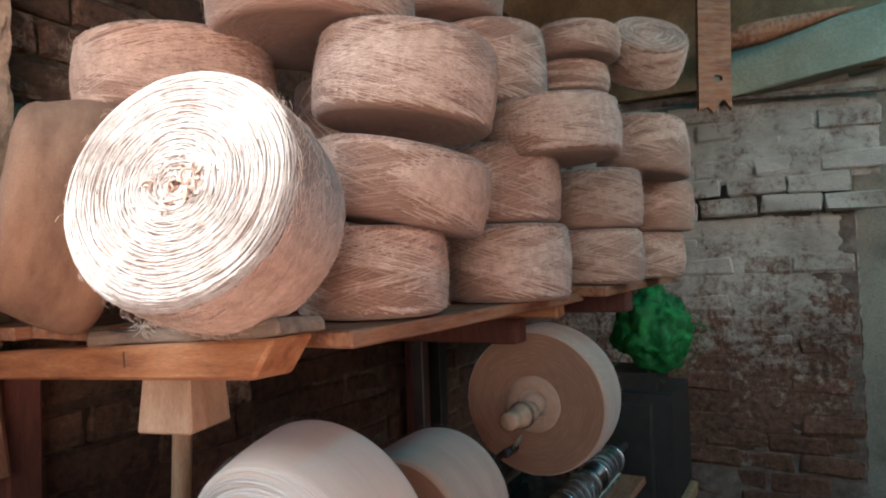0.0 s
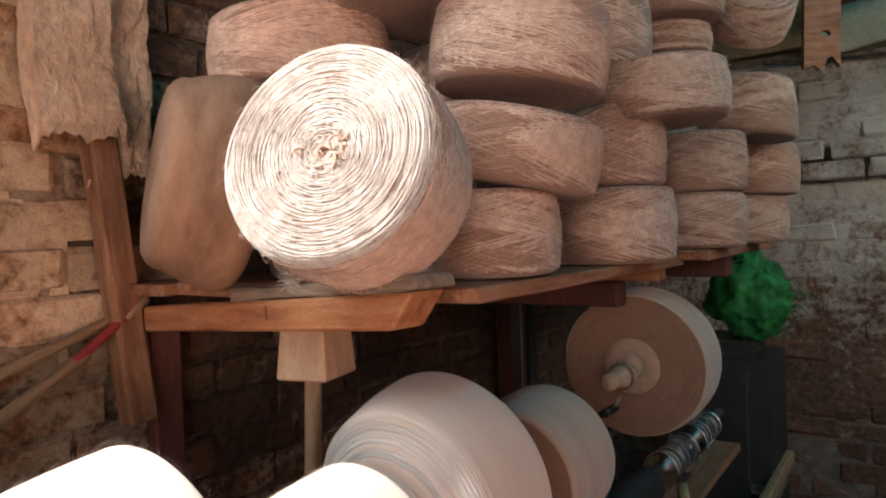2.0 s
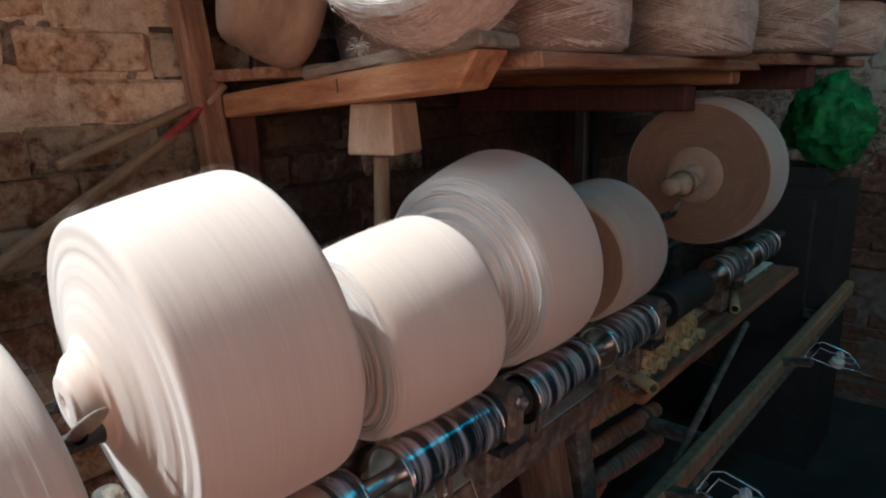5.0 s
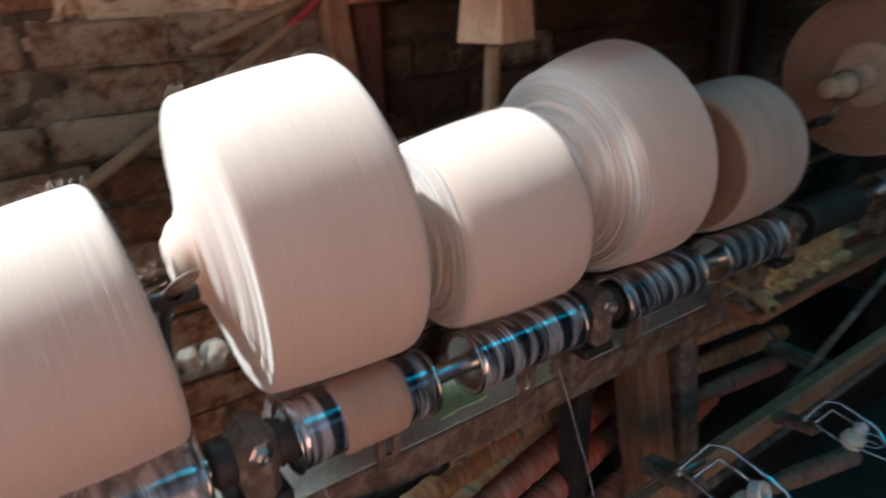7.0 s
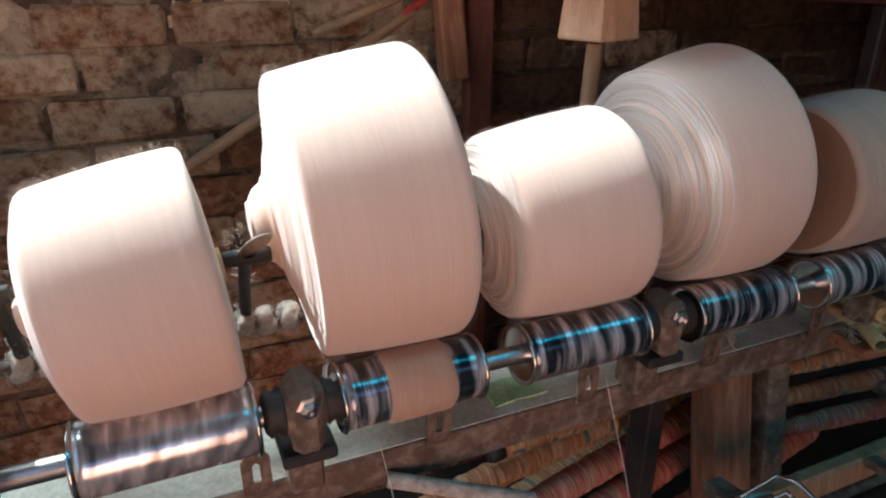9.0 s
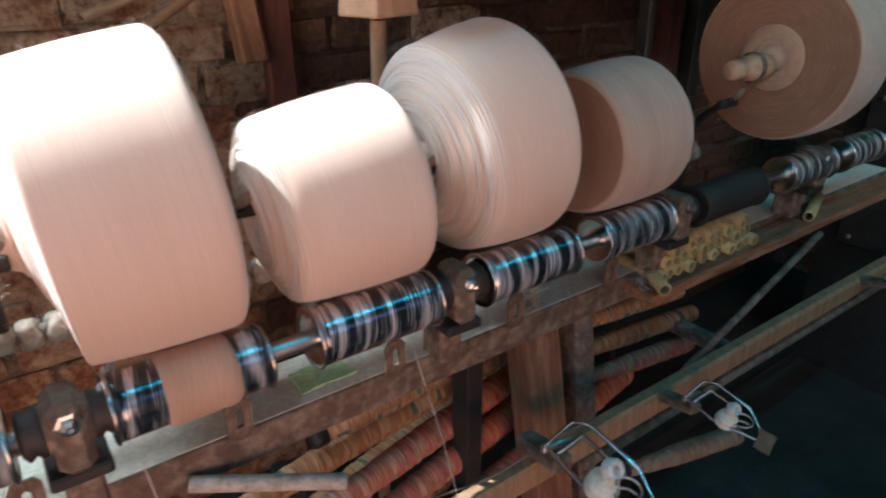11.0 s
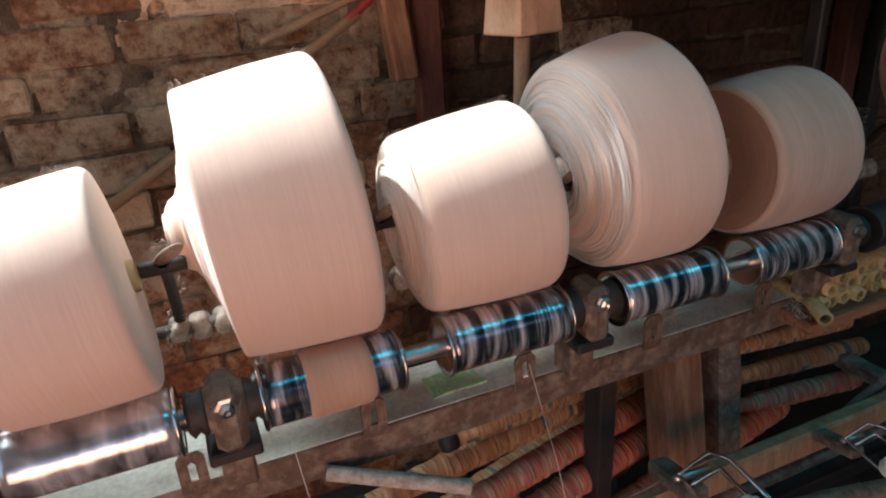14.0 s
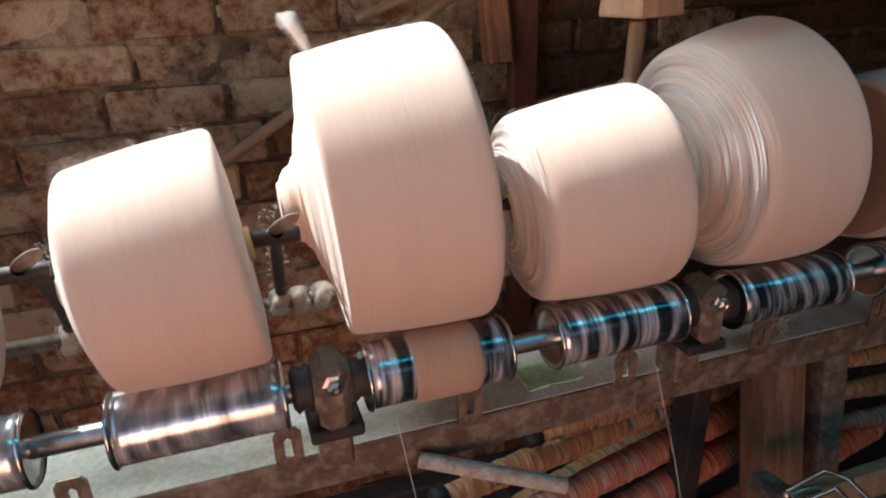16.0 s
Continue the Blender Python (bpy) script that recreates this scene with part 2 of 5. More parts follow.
IRON = rough_mat("dusty_iron", [(0.25, (0.05, 0.033, 0.024)), (0.55, (0.13, 0.085, 0.06)), (0.8, (0.24, 0.17, 0.12))], 14, 0.7, 120, 0.5, 0.002, dust=0.5)
IRON_PALE = rough_mat("painted_dusty_iron", [(0.25, (0.50, 0.46, 0.36)), (0.42, (0.74, 0.69, 0.56)), (0.8, (0.80, 0.76, 0.64))], 14, 0.75, 120, 0.4, 0.002, dust=0.15)
IRON_DARK = rough_mat("greasy_black_iron", [(0.3, (0.009, 0.008, 0.008)), (0.7, (0.036, 0.029, 0.025))], 20, 0.62, 150, 0.4, 0.002)
LINT = rough_mat("lint_covered_iron", [(0.3, (0.28, 0.22, 0.17)), (0.6, (0.56, 0.48, 0.40))], 40, 0.95, 200, 0.9, 0.004)
CHROME = rough_mat("worn_chrome", [(0.3, (0.42, 0.41, 0.40)), (0.7, (0.72, 0.71, 0.70))], 25, 0.22, 200, 0.15, 0.0006, metal=1.0)
STEEL = rough_mat("bare_steel", [(0.3, (0.40, 0.39, 0.38)), (0.7, (0.70, 0.69, 0.68))], 30, 0.30, 200, 0.2, 0.0008, metal=1.0)
PAPER = rough_mat("crumpled_brown_paper", [(0.3, (0.38, 0.22, 0.14)), (0.5, (0.54, 0.35, 0.235)), (0.7, (0.66, 0.47, 0.345))], 9, 0.85, 60, 0.9, 0.012)
TUBE = rough_mat("yellow_paper_tube", [(0.3, (0.38, 0.26, 0.11)), (0.7, (0.58, 0.43, 0.21))], 20, 0.8, 150, 0.3, 0.001, vary=0.2)
RED_TAPE = rough_mat("red_cloth_tape", [(0.3, (0.20, 0.015, 0.015)), (0.7, (0.40, 0.04, 0.04))], 30, 0.8, 200, 0.5, 0.002)
GREEN = rough_mat("green_net", [(0.3, (0.003, 0.05, 0.012)), (0.55, (0.008, 0.17, 0.03)), (0.75, (0.02, 0.32, 0.065))], 22, 0.7, 140, 0.8, 0.006)
FLOOR = rough_mat("oily_earth_floor", [(0.3, (0.018, 0.015, 0.013)), (0.6, (0.05, 0.042, 0.036)), (0.8, (0.09, 0.075, 0.06))], 4, 0.9, 80, 0.8, 0.01)
ROOF = rough_mat("sooty_roof", [(0.3, (0.04, 0.03, 0.025)), (0.7, (0.12, 0.09, 0.07))], 4, 0.9, 60, 0.5, 0.005)
WALL_PLAIN = rough_mat("dull_plaster", [(0.3, (0.20, 0.12, 0.08)), (0.7, (0.36, 0.24, 0.17))], 3, 0.9, 70, 0.5, 0.005)
PORCELAIN = rough_mat("white_porcelain", [(0.3, (0.62, 0.60, 0.56)), (0.7, (0.78, 0.76, 0.72))], 20, 0.25, 150, 0.1, 0.0005)
RUBBER = rough_mat("black_rubber", [(0.3, (0.012, 0.011, 0.011)), (0.7, (0.03, 0.028, 0.026))], 30, 0.55, 150, 0.2, 0.001)


def drum_mat(name, stops, wave=0.010, turn=0.25):
    """Lacquered winding drum: dark body with pale worn bands that run round it in slanting waves; on steel the bands
    paint reflections.
    """
    m, t, b = mat(name)
    ang, rad, z, s = polar(t)
    sway = mth(t, "MULTIPLY", mth(t, "SINE", mth(t, "ADD", ang, mth(t, "MULTIPLY", z, 9.0))), wave)
    u = mth(t, "ADD", z, sway)
    n = noise_of(t, combine(t, mth(t, "MULTIPLY", u, 55), mth(t, "MULTIPLY", ang, turn), 0.0), 1.0, 3, 0.6)
    n2 = noise_of(t, combine(t, mth(t, "MULTIPLY", u, 300), ang, 2.0), 1.0, 3, 0.6)
    f = mth(t, "ADD", mth(t, "MULTIPLY", n, 0.8), mth(t, "MULTIPLY", n2, 0.2))
    col = ramp(t, f, stops)
    t.links.new(col, b.inputs["Base Color"])
    rg = ramp(t, f, [(0.45, (0.16, 0.16, 0.16)), (0.62, (0.30, 0.30, 0.30))])
    t.links.new(rg, b.inputs["Roughness"])
    b.inputs["Metallic"].default_value = 0.6
    b.inputs["Coat Weight"].default_value = 0.7
    b.inputs["Coat Roughness"].default_value = 0.14
    bump(t, b, f, 0.3, 0.001)
    return m


DRUM = drum_mat("lacquered_drum", [(0.44, (0.016, 0.024, 0.036)), (0.51, (0.09, 0.11, 0.13)), (0.545, (0.60, 0.58, 0.60))], 0.006, 0.35)
# Mottled steel; its dark bands also stand in for slanting reflections.
DRUM_STEEL_REFLECTED = drum_mat("mottled_steel_drum_reflections", [(0.38, (0.05, 0.05, 0.055)), (0.48, (0.34, 0.34, 0.35)), (0.60, (0.80, 0.80, 0.80))], 0.03, 1.0)


def bobbin_mat(name, cols):
    """Yarn-wound rods: uneven rings of thread, dusty."""
    m, t, b = mat(name)
    ang, rad, z, s = polar(t)
    info = t.nodes.new("ShaderNodeObjectInfo")
    off = mth(t, "MULTIPLY", info.outputs["Random"], 30)
    n = noise_of(t, combine(t, mth(t, "MULTIPLY", z, 34), mth(t, "MULTIPLY", ang, 0.10), off), 1.0, 2, 0.5)
    n2 = noise_of(t, combine(t, mth(t, "MULTIPLY", z, 260), mth(t, "MULTIPLY", ang, 0.5), off), 1.0, 3, 0.7)
    col = ramp(t, n, [(0.34 + 0.06 * i, c) for i, c in enumerate(cols)])
    col = mix(t, 0.7, col, ramp(t, n2, [(0.33, (0.45, 0.40, 0.36)), (0.6, (1.15, 1.15, 1.15))]), "MULTIPLY")
    t.links.new(col, b.inputs["Base Color"])
    b.inputs["Roughness"].default_value = 0.9
    bump(t, b, mth(t, "ADD", n, n2), 0.8, 0.003)
    return m


BOBBIN_TAN = bobbin_mat("tan_wound_rod", [(0.40, 0.19, 0.08), (0.50, 0.28, 0.14), (0.36, 0.16, 0.075), (0.46, 0.25, 0.12), (0.55, 0.34, 0.18), (0.14, 0.16, 0.13)])
BOBBIN_RED = bobbin_mat("red_wound_rod", [(0.42, 0.14, 0.08), (0.42, 0.20, 0.11), (0.48, 0.10, 0.085), (0.40, 0.19, 0.10), (0.52, 0.26, 0.19), (0.38, 0.10, 0.08)])


# ---- mesh helpers ----
def mesh_from(name, verts, faces, smooth=False):
    me = bpy.data.meshes.new(name)
    me.from_pydata([tuple(v) for v in verts], [], faces)
    me.update()
    if smooth:
        for p in me.polygons:
            p.use_smooth = True
    return me


def put(name, me, material, parent=None, m=None, label=""):
    if len(me.materials) == 0:
        me.materials.append(material)
    ob = new(name, me)
    if parent is not None:
        ob.parent = parent
    if m is not None:
        ob.matrix_basis = m
    if label:
        ob["label"] = label
    return ob


def box_mesh(name, sx, sy, sz, bevel=0.004, jitter=0.0, cuts=0, seed=0):
    bm = bmesh.new()
    bmesh.ops.create_cube(bm, size=1.0, matrix=Matrix.Diagonal((sx, sy, sz, 1)))
    if cuts:
        bmesh.ops.subdivide_edges(bm, edges=[e for e in bm.edges if e.calc_length() > max(sx, sy, sz) * 0.6], cuts=cuts, use_grid_fill=True)
    if bevel:
        bmesh.ops.bevel(bm, geom=[e for e in bm.edges if len(e.link_faces) == 2 and e.calc_face_angle(0) > 0.8], offset=bevel, segments=1, affect="EDGES")
    if jitter:
        rnd = random.Random(seed)
        for v in bm.verts:
            v.co += Vector([rnd.uniform(-jitter, jitter) for _ in range(3)])
    me = bpy.data.meshes.new(name)
    bm.to_mesh(me)
    bm.free()
    return me


def box(name, size, m, material, parent=None, bevel=0.004, jitter=0.0, cuts=0, label="", seed=0):
    return put(name, box_mesh(name, *size, bevel, jitter, cuts, seed), material, parent, m, label)


def lathe_mesh(name, prof, seg=48, wobble=0.0, seed=0, smooth=True):
    """Turn (radius, height) round z; closes at radius 0."""
    rnd = random.Random(seed)
    ph = [rnd.uniform(0, 6.28) for _ in range(6)]
    verts, faces = [], []
    for k, (r, z) in enumerate(prof):
        for i in range(seg):
            a = 2 * math.pi * i / seg
            w = 1 + wobble * (math.sin(2 * a + ph[0] + z * 9) + 0.6 * math.sin(3 * a + ph[1] - z * 14) + 0.4 * math.sin(5 * a + ph[2]))
            dz = wobble * 0.05 * math.sin(2 * a + ph[3])
            verts.append((r * w * math.cos(a), r * w * math.sin(a), z + dz))
    for k in range(len(prof) - 1):
        for i in range(seg):
            j = (i + 1) % seg
            faces.append((k * seg + i, k * seg + j, (k + 1) * seg + j, (k + 1) * seg + i))
    return mesh_from(name, verts, faces, smooth)


def rod_mesh(name, r, length, seg=14, cham=0.001):
    return lathe_mesh(name, [(0, 0), (r - cham, 0), (r, cham), (r, length - cham), (r - cham, length), (0, length)], seg)


def between(a, b):
    """Pose with z from a towards b."""
    a, b = Vector(a), Vector(b)
    return Matrix.Translation(a) @ (b - a).to_track_quat("Z", "Y").to_matrix().to_4x4(), (b - a).length


def rod(name, a, b, r, material, parent=None, seg=14, label=""):
    m, l = between(a, b)
    return put(name, rod_mesh(name, r, l, seg), material, parent, m, label)


def tube_mesh(name, paths, r, sides=4):
    """Thin strands along many polylines, as one mesh."""
    verts, faces = [], []
    for pts in paths:
        pts = [Vector(p) for p in pts]
        base = len(verts)
        for i, p in enumerate(pts):
            d = (pts[min(i + 1, len(pts) - 1)] - pts[max(i - 1, 0)]).normalized()
            s = d.cross(Vector((0.31, 0.57, 0.76))).normalized()
            u = d.cross(s)
            for k in range(sides):
                a = 2 * math.pi * k / sides
                verts.append(p + (s * math.cos(a) + u * math.sin(a)) * r)
        for i in range(len(pts) - 1):
            for k in range(sides):
                j = (k + 1) % sides
                faces.append((base + i * sides + k, base + i * sides + j, base + (i + 1) * sides + j, base + (i + 1) * sides + k))
    return mesh_from(name, verts, faces, True)


def thing(name, m, label, category, group="", kind=""):
    ob = new(name)
    ob.empty_display_size = 0.05
    ob.matrix_basis = m
    return tagged(ob, label, category, group, kind)


def local(parent, m):
    return parent.matrix_basis.inverted() @ m

# ---- structure ----
WY = 1.250   # face of the long brick wall
FX = 3.00    # face of the far brick wall
I4 = Matrix.Identity(4)


def slab(name, lo, hi, material, label, bevel=0.0):
    size = [b - a for a, b in zip(lo, hi)]
    mid = [(a + b) / 2 for a, b in zip(lo, hi)]
    return tagged(box(name, size, pose(*mid), material, bevel=bevel), label, "", "", "structure")


slab("floor", (-1.25, -2.0, -0.1), (3.6, 1.5, 0.0), FLOOR, "dark oily earth floor of the workshop")
wall_back = slab("wall_north", (-1.25, WY + 0.016, 0.0), (FX + 0.016, WY + 0.25, GAP[2]), MORTAR, "long wall of limewashed old bricks")
slab("wall_north_2", (-1.25, WY + 0.016, GAP[2]), (GAP[0], WY + 0.25, 3.0), MORTAR, "upper part of the long brick wall")
slab("wall_north_3", (GAP[1], WY + 0.016, GAP[2]), (FX + 0.016, WY + 0.25, 3.0), MORTAR, "upper part of the long brick wall")
wall_far = slab("wall_east", (FX + 0.0045, -0.135, 0.0), (FX + 0.3, WY + 0.25, 3.0), MORTAR_FAR, "far pier of flaking whitewashed bricks")
slab("wall_east_plaster", (FX + 0.12, -2.0, 0.0), (FX + 0.4, -0.135, 3.0), PLASTER, "grey stained plaster wall beside the pier")
slab("wall_west", (-1.25, 0.48, 0.0), (-1.05, 1.266, 3.0), WALL_PLAIN, "plain plastered wall beside the doorway")
slab("wall_west_2", (-1.25, -1.9, 0.0), (-1.05, -0.70, 3.0), WALL_PLAIN, "plain plastered wall beside the doorway")
slab("wall_west_3", (-1.25, -0.70, 2.25), (-1.05, 0.48, 3.0), WALL_PLAIN, "plain plastered wall over the doorway")
# Unseen walls; their gaps only make room for the two added fill lamps.
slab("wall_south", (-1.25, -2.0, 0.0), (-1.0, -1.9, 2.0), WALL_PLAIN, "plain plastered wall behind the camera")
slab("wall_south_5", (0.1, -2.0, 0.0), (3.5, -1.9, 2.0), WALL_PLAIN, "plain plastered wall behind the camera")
slab("wall_south_2", (-1.25, -2.0, 2.0), (0.4, -1.9, 3.0), WALL_PLAIN, "unseen plain plastered wall beside an added opening")
slab("wall_south_3", (2.0, -2.0, 2.0), (3.5, -1.9, 3.0), WALL_PLAIN, "unseen plain plastered wall beside an added opening")
slab("wall_south_4", (0.4, -2.0, 2.7), (2.0, -1.9, 3.0), WALL_PLAIN, "unseen plain plastered wall over an added opening")
rx0, rx1, ry0, ry1 = ROOFLIGHT
for n, lo, hi in (("ceiling", (-1.25, -2.0, 3.0), (rx0, 1.268, 3.1)), ("ceiling_2", (rx1, -2.0, 3.0), (3.6, 1.268, 3.1)),
                  ("ceiling_3", (rx0, -2.0, 3.0), (rx1, ry0, 3.1)), ("ceiling_4", (rx0, ry1, 3.0), (rx1, 1.268, 3.1))):
    slab(n, lo, hi, ROOF, "sooty roof boards round a roof light")
slab("roof_light", (rx0 - 0.05, ry0 - 0.05, 3.1), (rx1 + 0.05, ry1 + 0.05, 3.11), rough_mat("blue_roof_sheet", [(0.3, (0.03, 0.20, 0.36)), (0.7, (0.05, 0.30, 0.50))], 6, 0.5), "blue plastic sheet over the roof light")

# ---- packages of cotton yarn on the winding drums ----
SY, SZ, SR = 0.535, 0.905, 0.0375     # axis and radius of the drum shaft


def arc_profile(r0, r1, w, edge, edge_far, hole, bulge, nose, ripple=0.0, seed=0):
    """Half section of a package: near end, round the edge, body from r0 to r1, far end."""
    pts = []
    if nose:
        nr, nl = nose
        pts += [(0.0, -nl * 0.93), (nr * 0.25, -nl), (nr * 0.52, -nl * 0.97), (nr * 0.66, -nl * 0.86), (nr * 0.82, -nl * (0.75 if nr > 0.04 else 0.55)), (nr * 0.95, -nl * 0.55 if nr > 0.04 else -nl * 0.2), (nr * 1.1, -0.021 if nr > 0.04 else -0.004)]
    else:
        pts += [(0.0, 0.028), (hole * 0.8, 0.028), (hole, 0.004)]
    r_in = pts[-1][0]
    rr = random.Random(seed)
    if nose and ripple:
        # threads wound up the nose stand out as fine ridges
        fine = []
        for (ra_, za), (rb_, zb) in zip(pts, pts[1:]):
            for q in range(4):
                fine.append((ra_ + (rb_ - ra_) * q / 4 + (rr.uniform(0, 1.2) * ripple if ra_ > nose[0] * 0.3 else 0), za + (zb - za) * q / 4))
        pts = fine + [pts[-1]]
    n = 24 if ripple else 9
    for i in range(1, n):
        f = i / n
        if nose and nose[0] > 0.04:
            z = -0.021 * (1 - f) ** 1.7   # the end flares out from the nose
        else:
            z = -bulge * math.sin(math.pi * min(1, f * 0.9 + 0.1))
        pts.append((r_in + (r0 - edge - r_in) * f, z + rr.uniform(-1.0, 0.6) * ripple))
    for i in range(0, 5):
        a = math.pi / 2 * i / 4
        pts.append((r0 - edge + edge * math.sin(a), edge - edge * math.cos(a)))
    for i in range(1, 8):
        f = i / 8
        pts.append((r0 + (r1 - r0) * f + 0.0025 * math.sin(math.pi * f), edge + (w - edge - edge_far) * f))
    for i in range(0, 5):
        a = math.pi / 2 * i / 4
        pts.append((r1 - edge_far + edge_far * math.cos(a), w - edge_far + edge_far * math.sin(a)))
    pts += [(r1 * 0.6, w + 0.004), (0.02, w + 0.003), (0.0, w + 0.003)]
    return pts


def ring_strands(name, r0, r1, turns, zf, jit, seed, r, sides=3, seg=40, long=6.0):
    """Loose rings of yarn on the end of a package."""
    rnd = random.Random(seed)
    paths = []
    for k in range(turns):
        f = (k + rnd.random() * 0.8) / turns
        rad = r0 + (r1 - r0) * f
        a0 = rnd.uniform(0, 6.28)
        span = rnd.uniform(0.27 * long, long)
        n = max(6, int(seg * span / 6.28))
        lift = rnd.uniform(-1.2, 0.9) * r
        p1, p2, amp = rnd.uniform(0, 6.28), rnd.uniform(0, 6.28), jit * rnd.uniform(0.3, 1.2)
        pts = []
        for i in range(n + 1):
            a = a0 + span * i / n
            rr = rad + amp * math.sin(2.3 * a + p1) + amp * 0.5 * math.sin(5.1 * a + p2)
            pts.append((rr * math.cos(a), rr * math.sin(a), zf(rr) + lift + rnd.uniform(-0.3, 0.6) * r))
        paths.append(pts)
    return tube_mesh(name, paths, r, sides)


def fuzz_mesh(name, n, rfun, z0, z1, seed, size=0.010, thick=0.00018):
    """Short stray fibres that stand off a wound package."""
    rnd = random.Random(seed)
    paths = []
    for _ in range(n):
        a, z = rnd.uniform(0, 6.28), rnd.uniform(z0, z1)
        r = rfun(z)
        p = Vector((r * math.cos(a), r * math.sin(a), z))
        out = Vector((math.cos(a), math.sin(a), rnd.uniform(-0.6, 0.6))).normalized()
        side = Vector((-math.sin(a), math.cos(a), rnd.uniform(-0.5, 0.5)))
        l = size * rnd.uniform(0.3, 1.0)
        paths.append([p - out * 0.001, p + out * l * 0.5 + side * l * 0.3, p + out * l * 0.6 + side * l * rnd.uniform(0.5, 1.2)])
    return tube_mesh(name, paths, thick, 3)


# near and far end of the axis, near and far radius, edge, hole, bulge, nose, yarn, label
PACKS = [
    ((-0.115, 0.5837, 1.046), (0.0315, 0.588, 1.062), 0.1143, 0.1256, (0.010, 0.010), 0.02, 0.012, (0.030, 0.03), COTTON, "white cotton yarn package spinning on a bare steel drum"),
    ((0.1237, 0.6435, 1.0824), (0.2857, 0.6372, 1.0967), 0.1605, 0.1745, (0.008, 0.012), 0.02, 0.014, (0.048, 0.046), COTTON, "large white cotton yarn package with a tapered nose"),
    ((0.3521, 0.607, 1.0461), (0.5266, 0.5953, 1.0633), 0.1179, 0.1277, (0.024, 0.016), 0.014, 0.012, None, COTTON, "small sunlit cotton yarn package with a hollow core"),
    ((0.611, 0.6282, 1.0734), (0.7492, 0.6313, 1.0885), 0.1523, 0.1663, (0.026, 0.012), 0.02, 0.022, (0.022, 0.012), COTTON, "large cotton yarn package with loose rings on its end"),
    ((0.875, 0.6065, 1.0479), (1.040, 0.611, 1.0527), 0.1167, 0.1225, (0.010, 0.012), 0.02, 0.004, (0.026, 0.02), COTTON_TAN_SHADED, "small smooth cotton yarn package in the shade"),
    ((1.425, 0.592, 1.139), (1.545, 0.596, 1.142), 0.166, 0.172, (0.008, 0.008), 0.02, 0.002, (0.030, 0.012), COTTON_TAN_SHADED, "large cotton yarn package with a broad tan end"),
    ((-0.372, 0.579, 1.025), (-0.222, 0.580, 1.027), 0.084, 0.086, (0.012, 0.012), 0.02, 0.004, (0.026, 0.02), COTTON_TAN_SHADED, "small tan cotton yarn package beside a steel drum"),
]
packages = []


for k, (near_end, far_end, r0, r1, edge, hole, bulge, nose, material, label) in enumerate(PACKS):
    m, w = between(near_end, far_end)
    p = thing("yarn_package", m, label, "yarn package", "packages on the winding machine")
    edge, edge_far = edge
    prof = arc_profile(r0, r1, w, edge, edge_far, hole, bulge, nose, (0.0, 0.0014, 0.0040, 0.0034, 0.0, 0.0, 0.0)[k], k + 1)
    put("wound_body", lathe_mesh("wound_body", prof, 96, 0.004 if k != 2 else 0.007, k + 3), material, p)
    rf = lambda z, r0=r0, r1=r1, w=w: r0 + (r1 - r0) * z / w
    tagged(put("stray_fibre", fuzz_mesh("stray_fibre", 420 if k else 700, rf, 0.0, w, 40 + k, 0.011 if k > 1 else 0.017), COTTON_STRAND, p), "", "", "", "stuff")
    rin = nose[0] * 1.1 if nose else hole
    zf = lambda r, r0=r0, edge=edge, rin=rin, bulge=bulge: (-bulge * math.sin(math.pi * min(1, max(0, (r - rin) / (r0 - edge - rin)) * 0.9 + 0.1)) - 0.0006) if r < r0 - edge else edge - math.sqrt(max(0, edge * edge - (r - r0 + edge) ** 2)) - 0.0006
    if k in (2, 3):
        tagged(put("end_winding", ring_strands("end_winding", rin, r0 - 0.003, (150, 170)[k - 2], zf, 0.0030, k, (0.0008, 0.0010)[k - 2]), COTTON_STRAND, p), "", "", "", "stuff")
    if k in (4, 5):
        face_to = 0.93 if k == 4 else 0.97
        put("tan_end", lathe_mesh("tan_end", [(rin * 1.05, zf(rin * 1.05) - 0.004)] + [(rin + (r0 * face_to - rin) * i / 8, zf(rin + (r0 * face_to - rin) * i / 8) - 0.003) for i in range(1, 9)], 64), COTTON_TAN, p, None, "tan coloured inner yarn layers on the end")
    if k == 5:
        put("inner_winding", lathe_mesh("inner_winding", [(0.034, -0.012), (0.046, -0.013), (0.060, -0.010), (0.066, -0.004), (0.067, 0.002)], 48), LAP, p, None, "pale first layers round the core")
    core = lathe_mesh("paper_core", [(0.010, 0.012), (0.016, 0.012), (0.017, 0.02), (0.018, w + 0.010), (0.012, w + 0.010), (0.010, w)], 24)
    put("paper_core", core, TUBE, p)
    if k in (1, 2):
        tail = [(0.0, 0.0, 0), (0.009, 0.002, 0.0), (0.019, 0.005, 0.001), (0.032, 0.004, 0.0), (0.044, -0.003, 0)]
        verts, faces = [], []
        for i, (h, s, q) in enumerate(tail):
            wd = 0.003 + 0.007 * i / 4
            for c in (-1, 1):
                for th in (-0.0012, 0.0012):
                    verts.append((rf(0.03) - 0.002 + h, s + th, 0.022 + c * wd - 0.4 * h))
        for i in range(4):
            b0, b1 = i * 4, i * 4 + 4
            faces += [(b0, b0 + 1, b1 + 1, b1), (b0 + 2, b1 + 2, b1 + 3, b0 + 3), (b0, b1, b1 + 2, b0 + 2), (b0 + 1, b0 + 3, b1 + 3, b1 + 1)]
        faces.append((16, 17, 19, 18))
        put("loose_tail", mesh_from("loose_tail", verts, faces, True), COTTON_STRAND, p, None, "loose flapping end of white yarn")
    packages.append(p)

